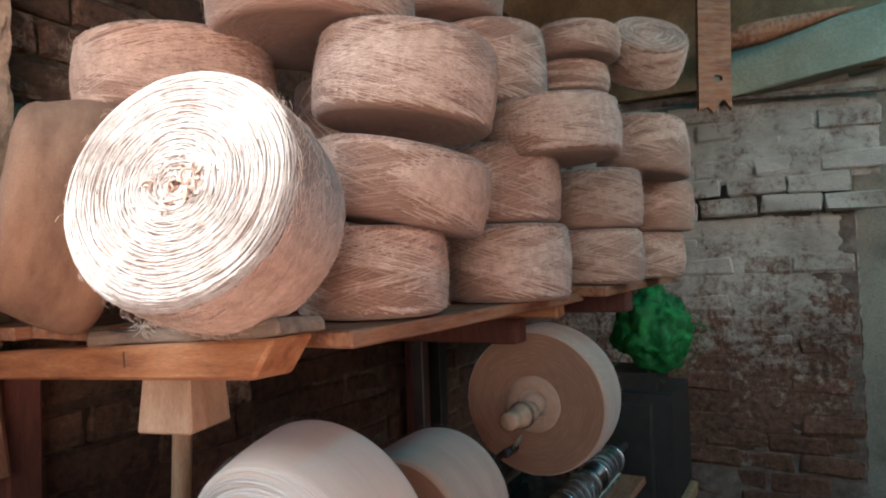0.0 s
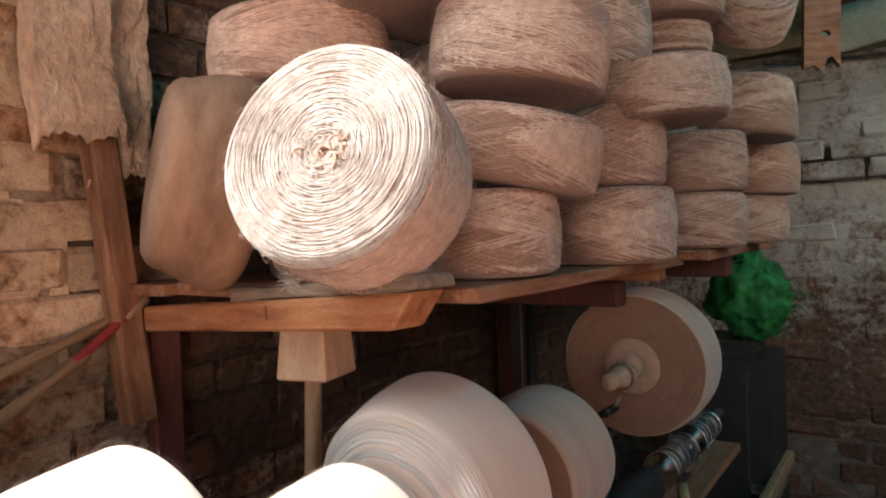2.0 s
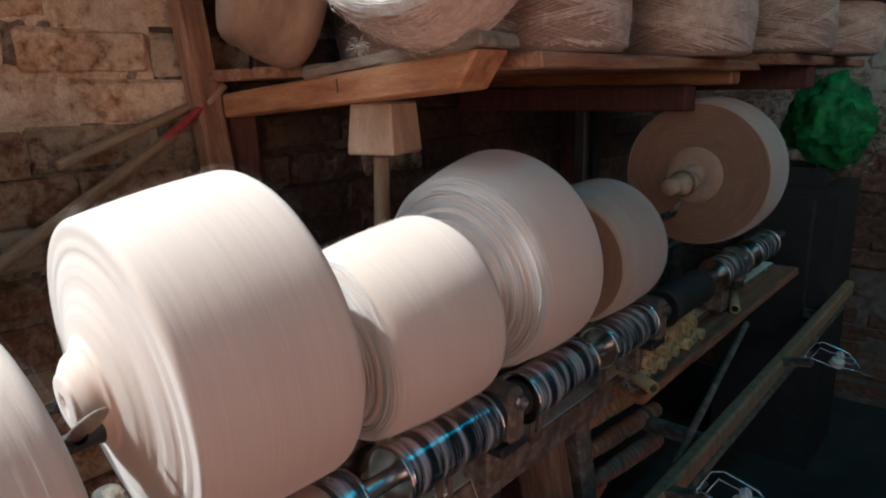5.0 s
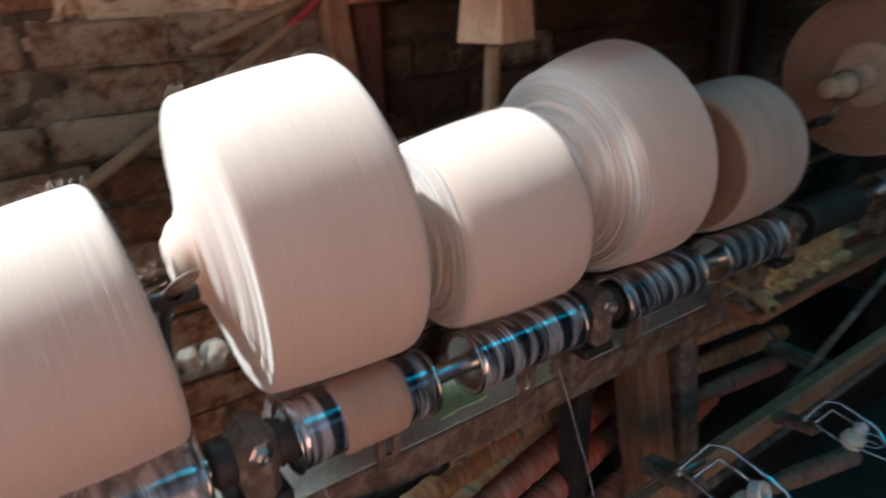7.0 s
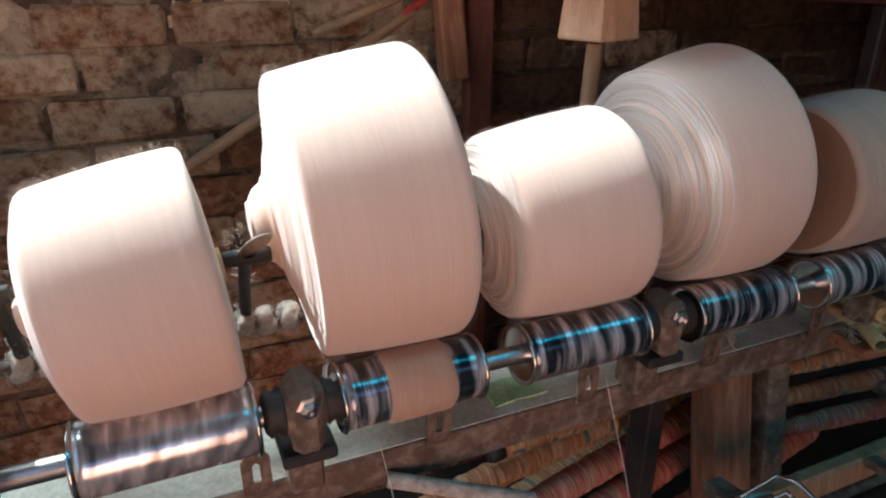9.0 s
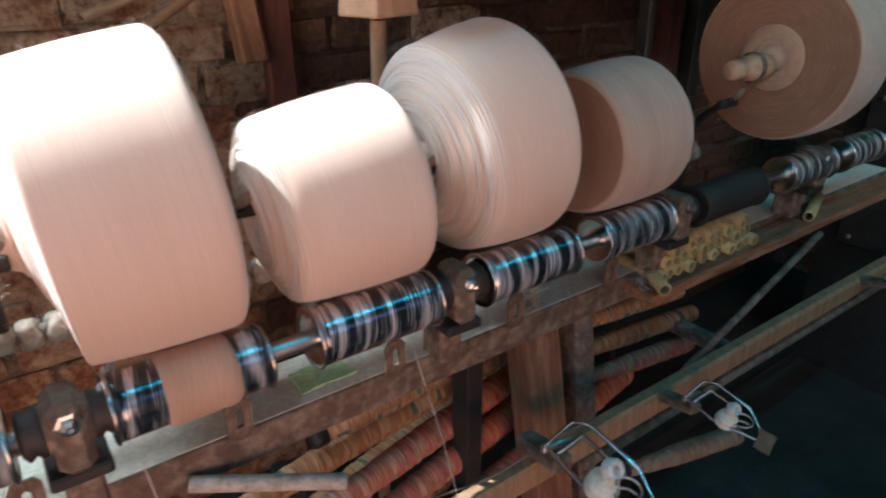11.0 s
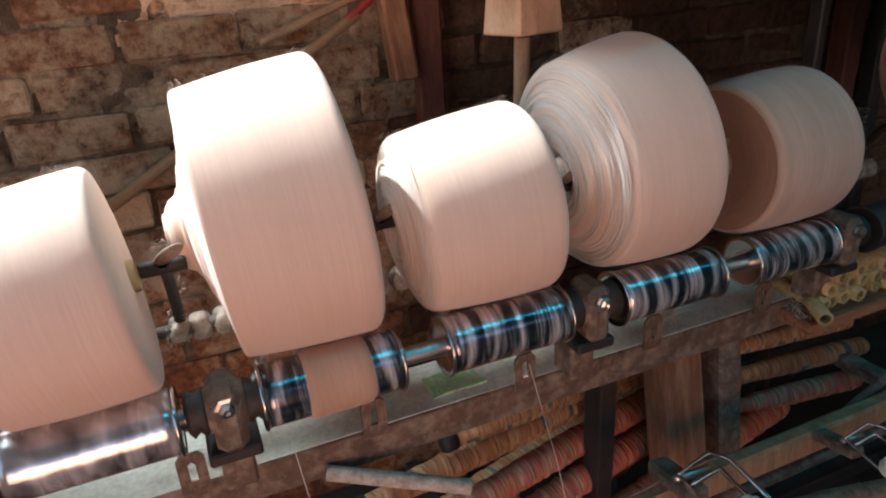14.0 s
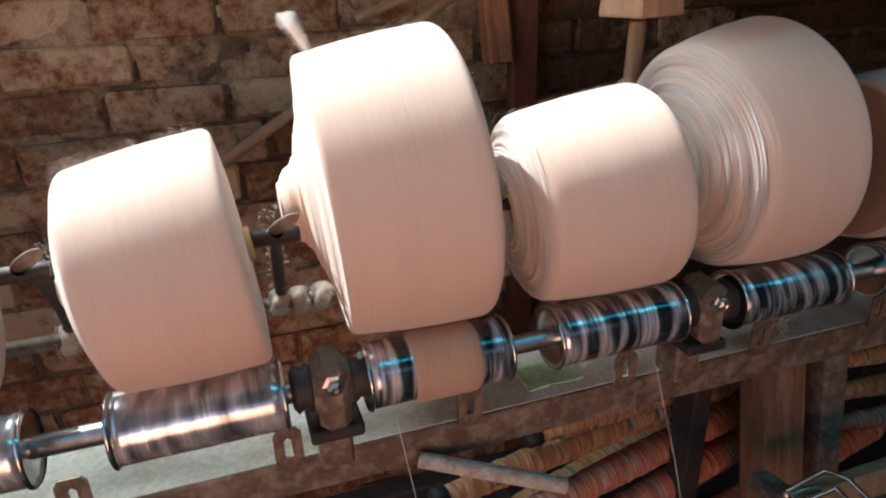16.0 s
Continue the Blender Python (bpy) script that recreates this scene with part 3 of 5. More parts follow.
# ---- the winding machine: shaft with drums ----
DRUMS = [(-0.358, 0.165, "steel"), (-0.122, 0.172, "steel"), (0.137, 0.170, "lap"), (0.366, 0.178, ""), (0.628, 0.178, ""),
         (0.868, 0.170, ""), (1.130, 0.200, "dark"), (1.430, 0.180, ""), (1.680, 0.165, "")]
shaft = thing("drum_shaft", pose(-0.9, SY, SZ, 0, 90, 0), "turning steel shaft that carries the lacquered winding drums", "drum shaft")
put("shaft", rod_mesh("shaft", 0.0115, 2.9, 20), STEEL, shaft)
for x, w, kind in DRUMS:
    body = [(0.012, 0.010), (SR - 0.004, 0.010), (SR - 0.003, 0.002), (SR, 0.002)]
    n = 14
    for i in range(1, n):
        body.append((SR, 0.002 + (w - 0.004) * i / n))
    body += [(SR, w - 0.002), (SR - 0.003, w - 0.002), (SR - 0.004, w - 0.010), (0.012, w - 0.010)]
    dm = {"steel": DRUM_STEEL_REFLECTED, "dark": IRON_DARK}.get(kind, DRUM)
    d = put("drum", lathe_mesh("drum", body, 40), dm, shaft, pose(0, 0, x + 0.9, 0, 0, 40 * x * 9))
    for z0 in (0.0, w - 0.004):
        put("flange", lathe_mesh("flange", [(0.012, z0 + 0.0045), (SR - 0.006, z0 + 0.004), (SR + 0.001, z0 - 0.0005), (SR + 0.0028, z0 + 0.001), (SR + 0.0028, z0 + 0.003), (SR + 0.0003, z0 + 0.005)], 40), CHROME if kind != "dark" else IRON_DARK, d, None, "polished rim")
    if kind == "lap":
        put("yarn_lap", lathe_mesh("yarn_lap", [(SR, 0.052), (SR + 0.0035, 0.055)] + [(SR + 0.004 + 0.0006 * (i % 2), 0.055 + 0.009 * i) for i in range(1, 8)] + [(SR + 0.0035, 0.127), (SR, 0.131)], 40, 0.006, 5), LAP, d, None, "pinkish yarn lapped round the drum")

# ---- the winding machine: frame ----
machine = thing("winding_machine", pose(0.4, 0.62, 0.0), "old dusty iron yarn winding machine frame", "winding machine")


def mpart(name, me, material, m, label="", parent=None):
    return put(name, me, material, parent or machine, local(machine, m) if parent is None else m, label)


X0, X1 = -0.85, 2.15
CH_Z = 0.771
# angle iron: level top plate, and a front flange
mpart("top_plate", box_mesh("top_plate", X1 - X0, 0.115, 0.006, 0.001), IRON_PALE, pose((X0 + X1) / 2, 0.645, CH_Z), "pale painted iron plate under the drums")
mpart("front_flange", box_mesh("front_flange", X1 - X0, 0.008, 0.052, 0.002), IRON, pose((X0 + X1) / 2, 0.586, CH_Z - 0.024), "dusty brown iron flange")
mpart("rear_flange", box_mesh("rear_flange", X1 - X0, 0.008, 0.06, 0.002), IRON, pose((X0 + X1) / 2, 0.704, CH_Z - 0.03))
mpart("paint_patch", box_mesh("paint_patch", 0.085, 0.05, 0.0016, 0.0006, 0.003, 3, 4), rough_mat("faded_green_paint", [(0.3, (0.40, 0.56, 0.26)), (0.6, (0.56, 0.76, 0.42))], 30, 0.8), pose(0.42, 0.635, CH_Z + 0.0046), "faded green paint patch")


def bearing(x):
    b = mpart("bearing", box_mesh("bearing", 0.036, 0.062, 0.085, 0.010), IRON, pose(x, SY, SZ - 0.004), "rusty bearing block with a bolt")
    cap = lathe_mesh("bearing_cap", [(0, 0.0), (0.018, 0.0), (0.026, 0.004), (0.026, 0.044), (0.018, 0.048), (0, 0.048)], 20)
    put("bearing_cap", cap, IRON, b, pose(-0.024, 0, 0.006, 0, 90, 0))
    put("foot", box_mesh("foot", 0.060, 0.085, 0.016, 0.003), IRON_DARK, b, pose(0, 0.02, -0.05))
    bolt = lathe_mesh("bolt", [(0, 0.008), (0.004, 0.010), (0.0085, 0.008), (0.0085, 0.002), (0.013, 0.001), (0.013, -0.002), (0, -0.002)], 6, smooth=False)
    put("bolt", bolt, STEEL, b, pose(0, -0.031, 0.022, 90, 0, 0), "bright steel bolt")
    put("pedestal", box_mesh("pedestal", 0.040, 0.05, 0.075, 0.004), IRON, b, pose(0, 0.035, -0.085))
    for sx in (-1, 1):
        put("grease_collar", lathe_mesh("grease_collar", [(0.0116, 0), (0.020, 0.001), (0.027, 0.006), (0.022, 0.013), (0.028, 0.019), (0.020, 0.026), (0.0116, 0.026)], 20), IRON_DARK, b, pose(0.018 * sx if sx > 0 else -0.044, 0, 0.006, 0, 90, 0))


for x in (0.100, 0.590, 1.080, 1.570):
    bearing(x)


def slot_bracket(x):
    bm = bmesh.new()
    w, h, sw, sh = 0.017, 0.060, 0.0045, 0.013
    outer = [(-w, 0), (w, 0), (w, h - 0.008), (w - 0.006, h), (-w + 0.006, h), (-w, h - 0.008)]
    inner = [(-sw, h - 0.040), (sw, h - 0.040), (sw, h - 0.016), (0.0, h - 0.012), (0.0, h - 0.012), (-sw, h - 0.016)]
    vo = [[bm.verts.new((x0, y, z0)) for x0, z0 in outer] for y in (0, 0.004)]
    vi = [[bm.verts.new((x0, y, z0)) for x0, z0 in inner] for y in (0, 0.004)]
    for i in range(6):
        j = (i + 1) % 6
        for a, b in ((0, 1),):
            bm.faces.new((vo[0][i], vo[0][j], vo[1][j], vo[1][i]))
            bm.faces.new((vi[0][j], vi[0][i], vi[1][i], vi[1][j]))
        for s in (0, 1):
            bm.faces.new((vo[s][i], vo[s][j], vi[s][j], vi[s][i]))
    bmesh.ops.recalc_face_normals(bm, faces=bm.faces)
    me = bpy.data.meshes.new("slot_bracket")
    bm.to_mesh(me)
    bm.free()
    mpart("slot_bracket", me, IRON, pose(x, 0.577, 0.766), "slotted iron guide bracket")


for x in (-0.420, -0.187, 0.046, 0.279, 0.512, 0.745, 0.978):
    slot_bracket(x)

# legs and cross members
mpart("leg", box_mesh("leg", 0.085, 0.06, 0.72, 0.005, 0.002, 3, 2), WOOD_Z, pose(0.828, 0.556, 0.372, -11.5, 0, 0), "brown wooden machine leg splayed forward")
mpart("leg", box_mesh("leg", 0.035, 0.05, 0.73, 0.003), IRON_DARK, pose(0.71, 0.66, 0.375), "dark iron leg")
mpart("leg", box_mesh("leg", 0.05, 0.06, 0.74, 0.004), IRON, pose(0.935, 0.575, 0.372, -8, 0, 0), "dusty iron leg")
mpart("leg", box_mesh("leg", 0.05, 0.06, 0.74, 0.004), IRON, pose(-0.5, 0.64, 0.37), "dusty iron leg")
mpart("wooden_rail", box_mesh("wooden_rail", 1.15, 0.11, 0.022, 0.003, 0.002, 6, 8), WOOD, pose(1.60, 0.57, 0.752), "brown wooden tray board")
mpart("crossbar", box_mesh("crossbar", 2.6, 0.05, 0.04, 0.004), IRON_DARK, pose(0.6, 1.0, 0.28))
mpart("crossbar", box_mesh("crossbar", 2.6, 0.05, 0.04, 0.004), IRON_DARK, pose(0.6, 0.62, 0.25))
mpart("push_rod", rod_mesh("push_rod", 0.011, 0.195, 12), LINT, between((0.205, 0.575, 0.735), (0.378, 0.50, 0.700))[0], "lint covered wooden push rod")

# front rail that carries the thread tensioners
ra, rb = Vector((0.15, 0.460, 0.580)), Vector((2.6, 0.435, 0.612))
mpart("front_rail", box_mesh("front_rail", (rb - ra).length, 0.030, 0.048, 0.006, 0.0008, 10, 6), BAMBOO, Matrix.Translation((ra + rb) / 2) @ pose(0, 0, 0, 0, -math.degrees(math.atan2(rb.z - ra.z, rb.x - ra.x)), math.degrees(math.atan2(rb.y - ra.y, rb.x - ra.x))), "long dusty wooden rail")
mpart("lower_rail", rod_mesh("lower_rail", 0.012, 1.7, 12), IRON, between((0.8, 0.455, 0.535), (2.4, 0.44, 0.555))[0], "dusty iron pipe")
for x in (1.25, 2.3):
    y = ra.y + (rb.y - ra.y) * (x - ra.x) / (rb.x - ra.x)
    mpart("rail_arm", box_mesh("rail_arm", 0.03, 0.20, 0.03, 0.004), IRON, pose(x, y + 0.09, 0.580))

# cradle rod behind the drums with lint-covered knuckles, and the cradle arms that hold the packages
mpart("cradle_rod", rod_mesh("cradle_rod", 0.009, 2.7, 12), IRON, between((-0.7, 0.70, 0.932), (2.0, 0.70, 0.932))[0], "dusty cradle pivot rod")


def cradle(x):
    c = thing("cradle_arm", pose(x, 0.70, 0.932), "dark iron cradle arm furred with lint", "cradle arm", "cradle arms along the pivot rod")
    for i, dx in enumerate((-0.004, 0.022, 0.052)):
        put("knuckle", lathe_mesh("knuckle", [(0.0092, 0), (0.016, 0.001), (0.0185, 0.006), (0.018, 0.016), (0.0155, 0.021), (0.0092, 0.022)], 14, 0.05, i + int(x * 50)), LINT, c, pose(dx, 0, 0, 0, 90, 0), "lint covered bush")
    prof = [(0.0, 0.0), (-0.012, 0.045), (-0.048, 0.095), (-0.085, 0.125), (-0.112, 0.140)]
    put("arm", tube_mesh("arm", [[(0.010, y * 1.0, z) for y, z in prof]], 0.0075, 8), IRON_DARK, c)
    bm = bmesh.new()
    bmesh.ops.create_uvsphere(bm, u_segments=12, v_segments=8, radius=1.0, matrix=pose(0.018, -0.110, 0.146, 12, -32, -15) @ Matrix.Diagonal((0.021, 0.0035, 0.008, 1)))
    me = bpy.data.meshes.new("release_lever")
    bm.to_mesh(me)
    bm.free()
    for pl in me.polygons:
        pl.use_smooth = True
    put("release_lever", me, IRON, c, None, "leaf shaped release lever")
    put("spindle_stub", rod_mesh("spindle_stub", 0.009, 0.05, 12), IRON_DARK, c, pose(-0.015, -0.095, 0.128, 0, 90, 0))
    tagged(put("lint_fur", fuzz_mesh("lint_fur", 300, lambda z: 0.016, 0.0, 0.085, int(x * 60) + 3, 0.010, 0.00022), LINT, c, pose(-0.010, 0, 0, 0, 90, 0)), "", "", "", "stuff")
    tagged(put("lint_tuft", fuzz_mesh("lint_tuft", 90, lambda z: 0.009, -0.02, 0.10, int(x * 70) + 9, 0.014, 0.00022), LINT, c, pose(0.01, 0.0, 0.03)), "", "", "", "stuff")


for x in (-0.185, 0.058, 0.31, 0.578, 0.838, 1.30):
    cradle(x)

# wooden tip stub that holds the far large package
stub = thing("tube_holder", pose(1.295, 0.600, 1.125, 0, 90, -2), "turned pale wooden tube holder at the package's end", "tube holder")
put("stub", lathe_mesh("stub", [(0, 0), (0.016, 0.0), (0.019, 0.003), (0.019, 0.030), (0.013, 0.036), (0.013, 0.042), (0.024, 0.05), (0.027, 0.09), (0.022, 0.118), (0, 0.12)], 24), WOOD_PALE, stub)
put("stub_collar", lathe_mesh("stub_collar", [(0.0272, 0.062), (0.0295, 0.064), (0.0295, 0.074), (0.0272, 0.076)], 24), IRON, stub)


# ---- thread tensioners on the front rail ----
def tensioner(x, y, z, turn, size):
    t = thing("thread_tensioner", pose(x, y, z, 0, 0, turn) @ Matrix.Scale(size, 4), "bright wire thread tensioner with a porcelain eye", "tensioner", "tensioners on the front rail")
    put("clamp", box_mesh("clamp", 0.030, 0.085, 0.020, 0.004), IRON, t, pose(-0.012, 0.070, -0.022, -14, 0, 0))
    put("clamp_bolt", rod_mesh("clamp_bolt", 0.005, 0.045, 8), STEEL, t, pose(-0.035, 0.045, 0.008, 0, 90, 0))
    loop = [(-0.030, 0.045, 0.012), (-0.004, 0.030, 0.048), (0.006, 0.010, 0.052), (0.024, -0.050, 0.030), (0.026, -0.075, 0.004), (0.008, -0.090, -0.006)]
    put("wire_frame", tube_mesh("wire_frame", [loop, [(-0.022, 0.03, 0.008), (0.002, 0.018, 0.034), (0.014, -0.045, 0.020)], [(-0.030, 0.045, 0.012), (-0.024, -0.02, 0.0), (0.008, -0.09, -0.006)]], 0.0028, 6), CHROME, t, None, "polished wire frame")
    put("tension_disc", lathe_mesh("tension_disc", [(0, 0), (0.016, 0.001), (0.020, 0.004), (0.014, 0.007), (0.007, 0.010), (0.013, 0.014), (0.018, 0.017), (0.016, 0.020), (0, 0.021)], 24), IRON_PALE, t, pose(-0.008, -0.030, 0.000, 20, -15, 0))
    put("porcelain_eye", lathe_mesh("porcelain_eye", [(0.006, 0), (0.011, 0.0), (0.0125, 0.003), (0.011, 0.008), (0.0125, 0.012), (0.011, 0.015), (0.006, 0.015), (0.006, 0)], 20), PORCELAIN, t, pose(-0.002, -0.030, 0.026, 60, 20, 0), "white porcelain eye")
    coil = [(0.002 + 0.014 * math.cos(a * 0.9), -0.06 + 0.014 * math.sin(a * 0.9), 0.005 + 0.0022 * a) for a in [i * 0.4 for i in range(26)]]
    put("spring", tube_mesh("spring", [coil], 0.0016, 5), STEEL, t)
    put("guide_plate", box_mesh("guide_plate", 0.058, 0.028, 0.003, 0.001), CHROME, t, pose(0.012, -0.098, -0.004, 12, 0, 24), "thin polished guide plate")


for x, y, z, size in ((0.694, 0.355, 0.655, 1.25), (0.975, 0.335, 0.640, 0.9), (1.72, 0.335, 0.645, 0.9)):
    tensioner(x, y, z, -8, size)


# ---- paper tubes stacked on the tray board ----
def hollow(name, r, l, material, seg=14):
    return lathe_mesh(name, [(r * 0.68, 0.0), (r, 0.0), (r * 1.04, l), (r * 0.72, l), (r * 0.68, 0.0)], seg)


tube_me = hollow("paper_tube", 0.0130, 0.16, TUBE)
tube_me.materials.append(TUBE)
rnd = random.Random(7)
for row in range(3):
    for i in range(12 - row):
        x = 1.075 + 0.0275 * i + row * 0.0137 + rnd.uniform(-0.002, 0.002)
        t = tagged(put("paper_tube", tube_me, TUBE, None, pose(x, 0.540 + rnd.uniform(-0.012, 0.006), 0.777 + row * 0.0238, -90, 0, rnd.uniform(-3, 3))), "empty yellow paper winding tube in a stack", "paper tube", "stacked paper tubes")
tagged(put("paper_tube", tube_me, TUBE, None, pose(1.035, 0.50, 0.777, -90, 0, -32)), "empty yellow paper tube lying loose", "paper tube", "stacked paper tubes")
tagged(put("paper_tube", tube_me, TUBE, None, pose(1.60, 0.53, 0.777, -90, 0, -70)), "empty yellow paper tube lying loose", "paper tube", "stacked paper tubes")


# ---- yarn-wound rods stacked under the machine ----
def wound_rod(a, b, r, material, label):
    m, l = between(a, b)
    t = thing("wound_rod", m, label, "wound rod", "wound rods under the machine")
    prof = [(0, 0.0), (r * 0.55, 0.0), (r * 0.62, 0.01), (r * 0.66, 0.05), (r * 0.8, 0.052)]
    n = int(l / 0.009)
    rr = random.Random(int(a[0] * 1000 + a[2] * 100))
    for i in range(n):
        z = 0.055 + (l - 0.06) * i / n
        f = min(1, 0.82 + 0.5 * i / n)
        k = f * rr.uniform(0.93, 1.03)
        prof += [(r * k * 0.96, z), (r * k, z + 0.0025), (r * k, z + 0.006)]
    prof += [(r * 0.9, l), (0, l)]
    put("winding", lathe_mesh("winding", prof, 16, 0.01, int(a[0] * 100)), material, t)
    put("end_cap", lathe_mesh("end_cap", [(0, -0.012), (r * 0.62, -0.012), (r * 0.72, -0.006), (r * 0.72, 0.014), (r * 0.6, 0.016)], 16), RUBBER, t)


for a, b, r, m_, lab in (
        ((0.43, 0.70, 0.610), (1.15, 0.78, 0.600), 0.024, BOBBIN_TAN, "tan yarn-wound rod with a dark end cap"),
        ((0.26, 0.68, 0.553), (1.02, 0.80, 0.555), 0.027, BOBBIN_TAN, "tan and brown yarn-wound rod"),
        ((0.33, 0.64, 0.495), (1.10, 0.78, 0.517), 0.028, BOBBIN_RED, "dusty red yarn-wound rod in a stack"),
        ((0.40, 0.62, 0.435), (1.15, 0.77, 0.455), 0.028, BOBBIN_RED, "pinkish red yarn-wound rod stacked under the machine"),
        ((0.20, 0.66, 0.440), (0.95, 0.84, 0.465), 0.028, BOBBIN_TAN, "tan yarn-wound rod stacked under the machine"),
        ((0.45, 0.58, 0.370), (1.25, 0.72, 0.390), 0.029, BOBBIN_RED, "red yarn-wound rod stacked under the machine"),
        ((0.25, 0.60, 0.370), (1.0, 0.78, 0.400), 0.029, BOBBIN_TAN, "brown yarn-wound rod stacked under the machine"),
        ((0.94, 0.66, 0.650), (1.30, 0.64, 0.636), 0.020, BOBBIN_TAN, "dusty tan and green yarn-wound rod"),
        ((0.95, 0.63, 0.604), (1.32, 0.61, 0.584), 0.020, BOBBIN_TAN, "dull yarn-wound rod stacked under the machine"),
        ((0.96, 0.605, 0.555), (1.29, 0.590, 0.526), 0.021, BOBBIN_RED, "bright red and white yarn-wound rod"),
        ((0.825, 0.395, 0.545), (1.07, 0.335, 0.545), 0.018, WOOD_GREY, "dusty grey yarn-wound rod below the front rail")):
    wound_rod(a, b, r, m_, lab)
bench = thing("storage_trestle", pose(0.7, 0.75, 0.0), "dark iron trestle under the stacked rods", "trestle")
for x in (0.45, 1.0, 1.22):
    put("trestle_bar", box_mesh("trestle_bar", 0.03, 0.36, 0.03, 0.003), IRON_DARK, bench, pose(x - 0.7, 0.06, 0.325))
    for y in (-0.09, 0.21):
        put("trestle_leg", box_mesh("trestle_leg", 0.03, 0.03, 0.31, 0.003), IRON_DARK, bench, pose(x - 0.7, y, 0.155))

# ---- shelf ----
shelf = thing("shelf", pose(0.5, 0.86, 1.36), "rough red wooden shelf on bearers along the wall", "shelf")


def spart(name, me, material, m, label=""):
    return put(name, me, material, shelf, local(shelf, m), label)


for i in range(5):
    y0 = 0.488 + 0.150 * i
    l = (0.955, 0.94, 0.92, 0.93, 0.90)[i]
    st = (0.616, 0.622, 0.615, 0.590, 0.566)[i]
    l -= 0.09
    spart("plank", box_mesh("plank", l, 0.146, 0.020, 0.003, 0.0018, 7, i), WOOD, pose(st + l / 2, y0 + 0.073, 1.378, 0, 0, 0.2 * (i - 2)), "weathered red shelf plank")
spart("edge_board", box_mesh("edge_board", 0.070, 0.39, 0.018, 0.004, 0.002, 8, 11), WOOD_GREY, pose(0.578, 0.706, 1.387, -3.9, 0, -5.7), "short weathered grey board with split ends")
# front beam with its end cut on a slant
bm = bmesh.new()
vs = [bm.verts.new(c) for c in ((-0.03, 0.105, 0), (0.03, 0.105, 0), (0.03, 0.105, -0.044), (-0.03, 0.105, -0.044), (-0.03, -0.565, 0), (0.03, -0.565, 0), (0.03, -0.525, -0.044), (-0.03, -0.525, -0.044))]
for f in ((0, 1, 2, 3), (7, 6, 5, 4), (0, 4, 5, 1), (1, 5, 6, 2), (2, 6, 7, 3), (3, 7, 4, 0)):
    bm.faces.new([vs[i] for i in f])
bmesh.ops.recalc_face_normals(bm, faces=bm.faces)
bmesh.ops.bevel(bm, geom=list(bm.edges), offset=0.004, segments=1, affect="EDGES")
beam_me = bpy.data.meshes.new("bearer")
bm.to_mesh(beam_me)
bm.free()
spart("bearer", beam_me, WOOD_Y, pose(0.609, 1.080, 1.3515, -3.9, 0, -5.7), "orange brown bearer with a nail and a slanted end")
spart("nail", box_mesh("nail", 0.003, 0.004, 0.022, 0.001), IRON_DARK, pose(0.5525, 0.806, 1.353, -3.9, 0, -5.7), "bent rusty nail")
spart("bearer", box_mesh("bearer", 0.055, 0.72, 0.030, 0.004), WOOD_Y, pose(1.368, 0.86, 1.356))
spart("bearer", box_mesh("bearer", 0.06, 0.62, 0.054, 0.004), WOOD_RED, pose(1.338, 0.89, 1.314))
# pale block on a cane prop under the front bearer
bm = bmesh.new()
bmesh.ops.create_cube(bm, size=1.0)
for v in bm.verts:
    k = 1.0 if v.co.z < 0 else 0.87
    v.co = Vector((v.co.x * 0.095 * k, v.co.y * 0.085 * k, v.co.z * 0.080))
bmesh.ops.bevel(bm, geom=list(bm.edges), offset=0.003, segments=1, affect="EDGES")
block_me = bpy.data.meshes.new("block")
bm.to_mesh(block_me)
bm.free()
spart("block", block_me, WOOD_PALE, pose(0.644, 0.805, 1.287, 0, 0, 14), "pale tapered wooden block")
spart("prop", rod_mesh("prop", 0.0135, 1.24, 12), BAMBOO, between((0.640, 0.880, 0.0), (0.655, 0.825, 1.249))[0], "round cane prop")

far_shelf = thing("shelf", pose(1.95, 0.6, 1.40), "rough dark board shelf beyond the first one", "shelf")
put("plank", box_mesh("plank", 0.85, 0.75, 0.022, 0.003, 0.002, 4, 21), WOOD, far_shelf, local(far_shelf, pose(1.88, 0.80, 1.392)))
put("bearer", box_mesh("bearer", 0.07, 0.72, 0.055, 0.004), WOOD_RED, far_shelf, local(far_shelf, pose(1.735, 0.80, 1.353)))
put("upright", box_mesh("upright", 0.06, 0.06, 1.380, 0.004), WOOD_RED, far_shelf, local(far_shelf, pose(1.90, 1.19, 0.690)))
put("upright", box_mesh("upright", 0.05, 0.05, 1.380, 0.004), IRON_DARK, far_shelf, local(far_shelf, pose(2.02, 1.18, 0.690)))
put("upright", box_mesh("upright", 0.022, 0.03, 1.285, 0.003), IRON_DARK, far_shelf, local(far_shelf, pose(1.338, 0.84, 0.6435)))

# ---- balls of jute yarn on the shelf ----
def ball_profile(R, H, e=0.014, top=None):
    top = top or R * 0.985
    pts = [(0, 0), (R * 0.5, 0.001)]
    for i in range(5):
        a = math.pi / 2 * i / 4
        pts.append((R - e + e * math.sin(a), e - e * math.cos(a)))
    for i in range(1, 6):
        f = i / 6
        pts.append((R + (top - R) * f + 0.004 * math.sin(math.pi * f), e + (H - 2 * e) * f))
    for i in range(5):
        a = math.pi / 2 * i / 4
        pts.append((top - e + e * math.cos(a), H - e + e * math.sin(a)))
    pts += [(top * 0.66, H + 0.002), (top * 0.4, H), (top * 0.2, H - 0.002), (top * 0.1, H - 0.004), (0, H - 0.005)]
    return pts


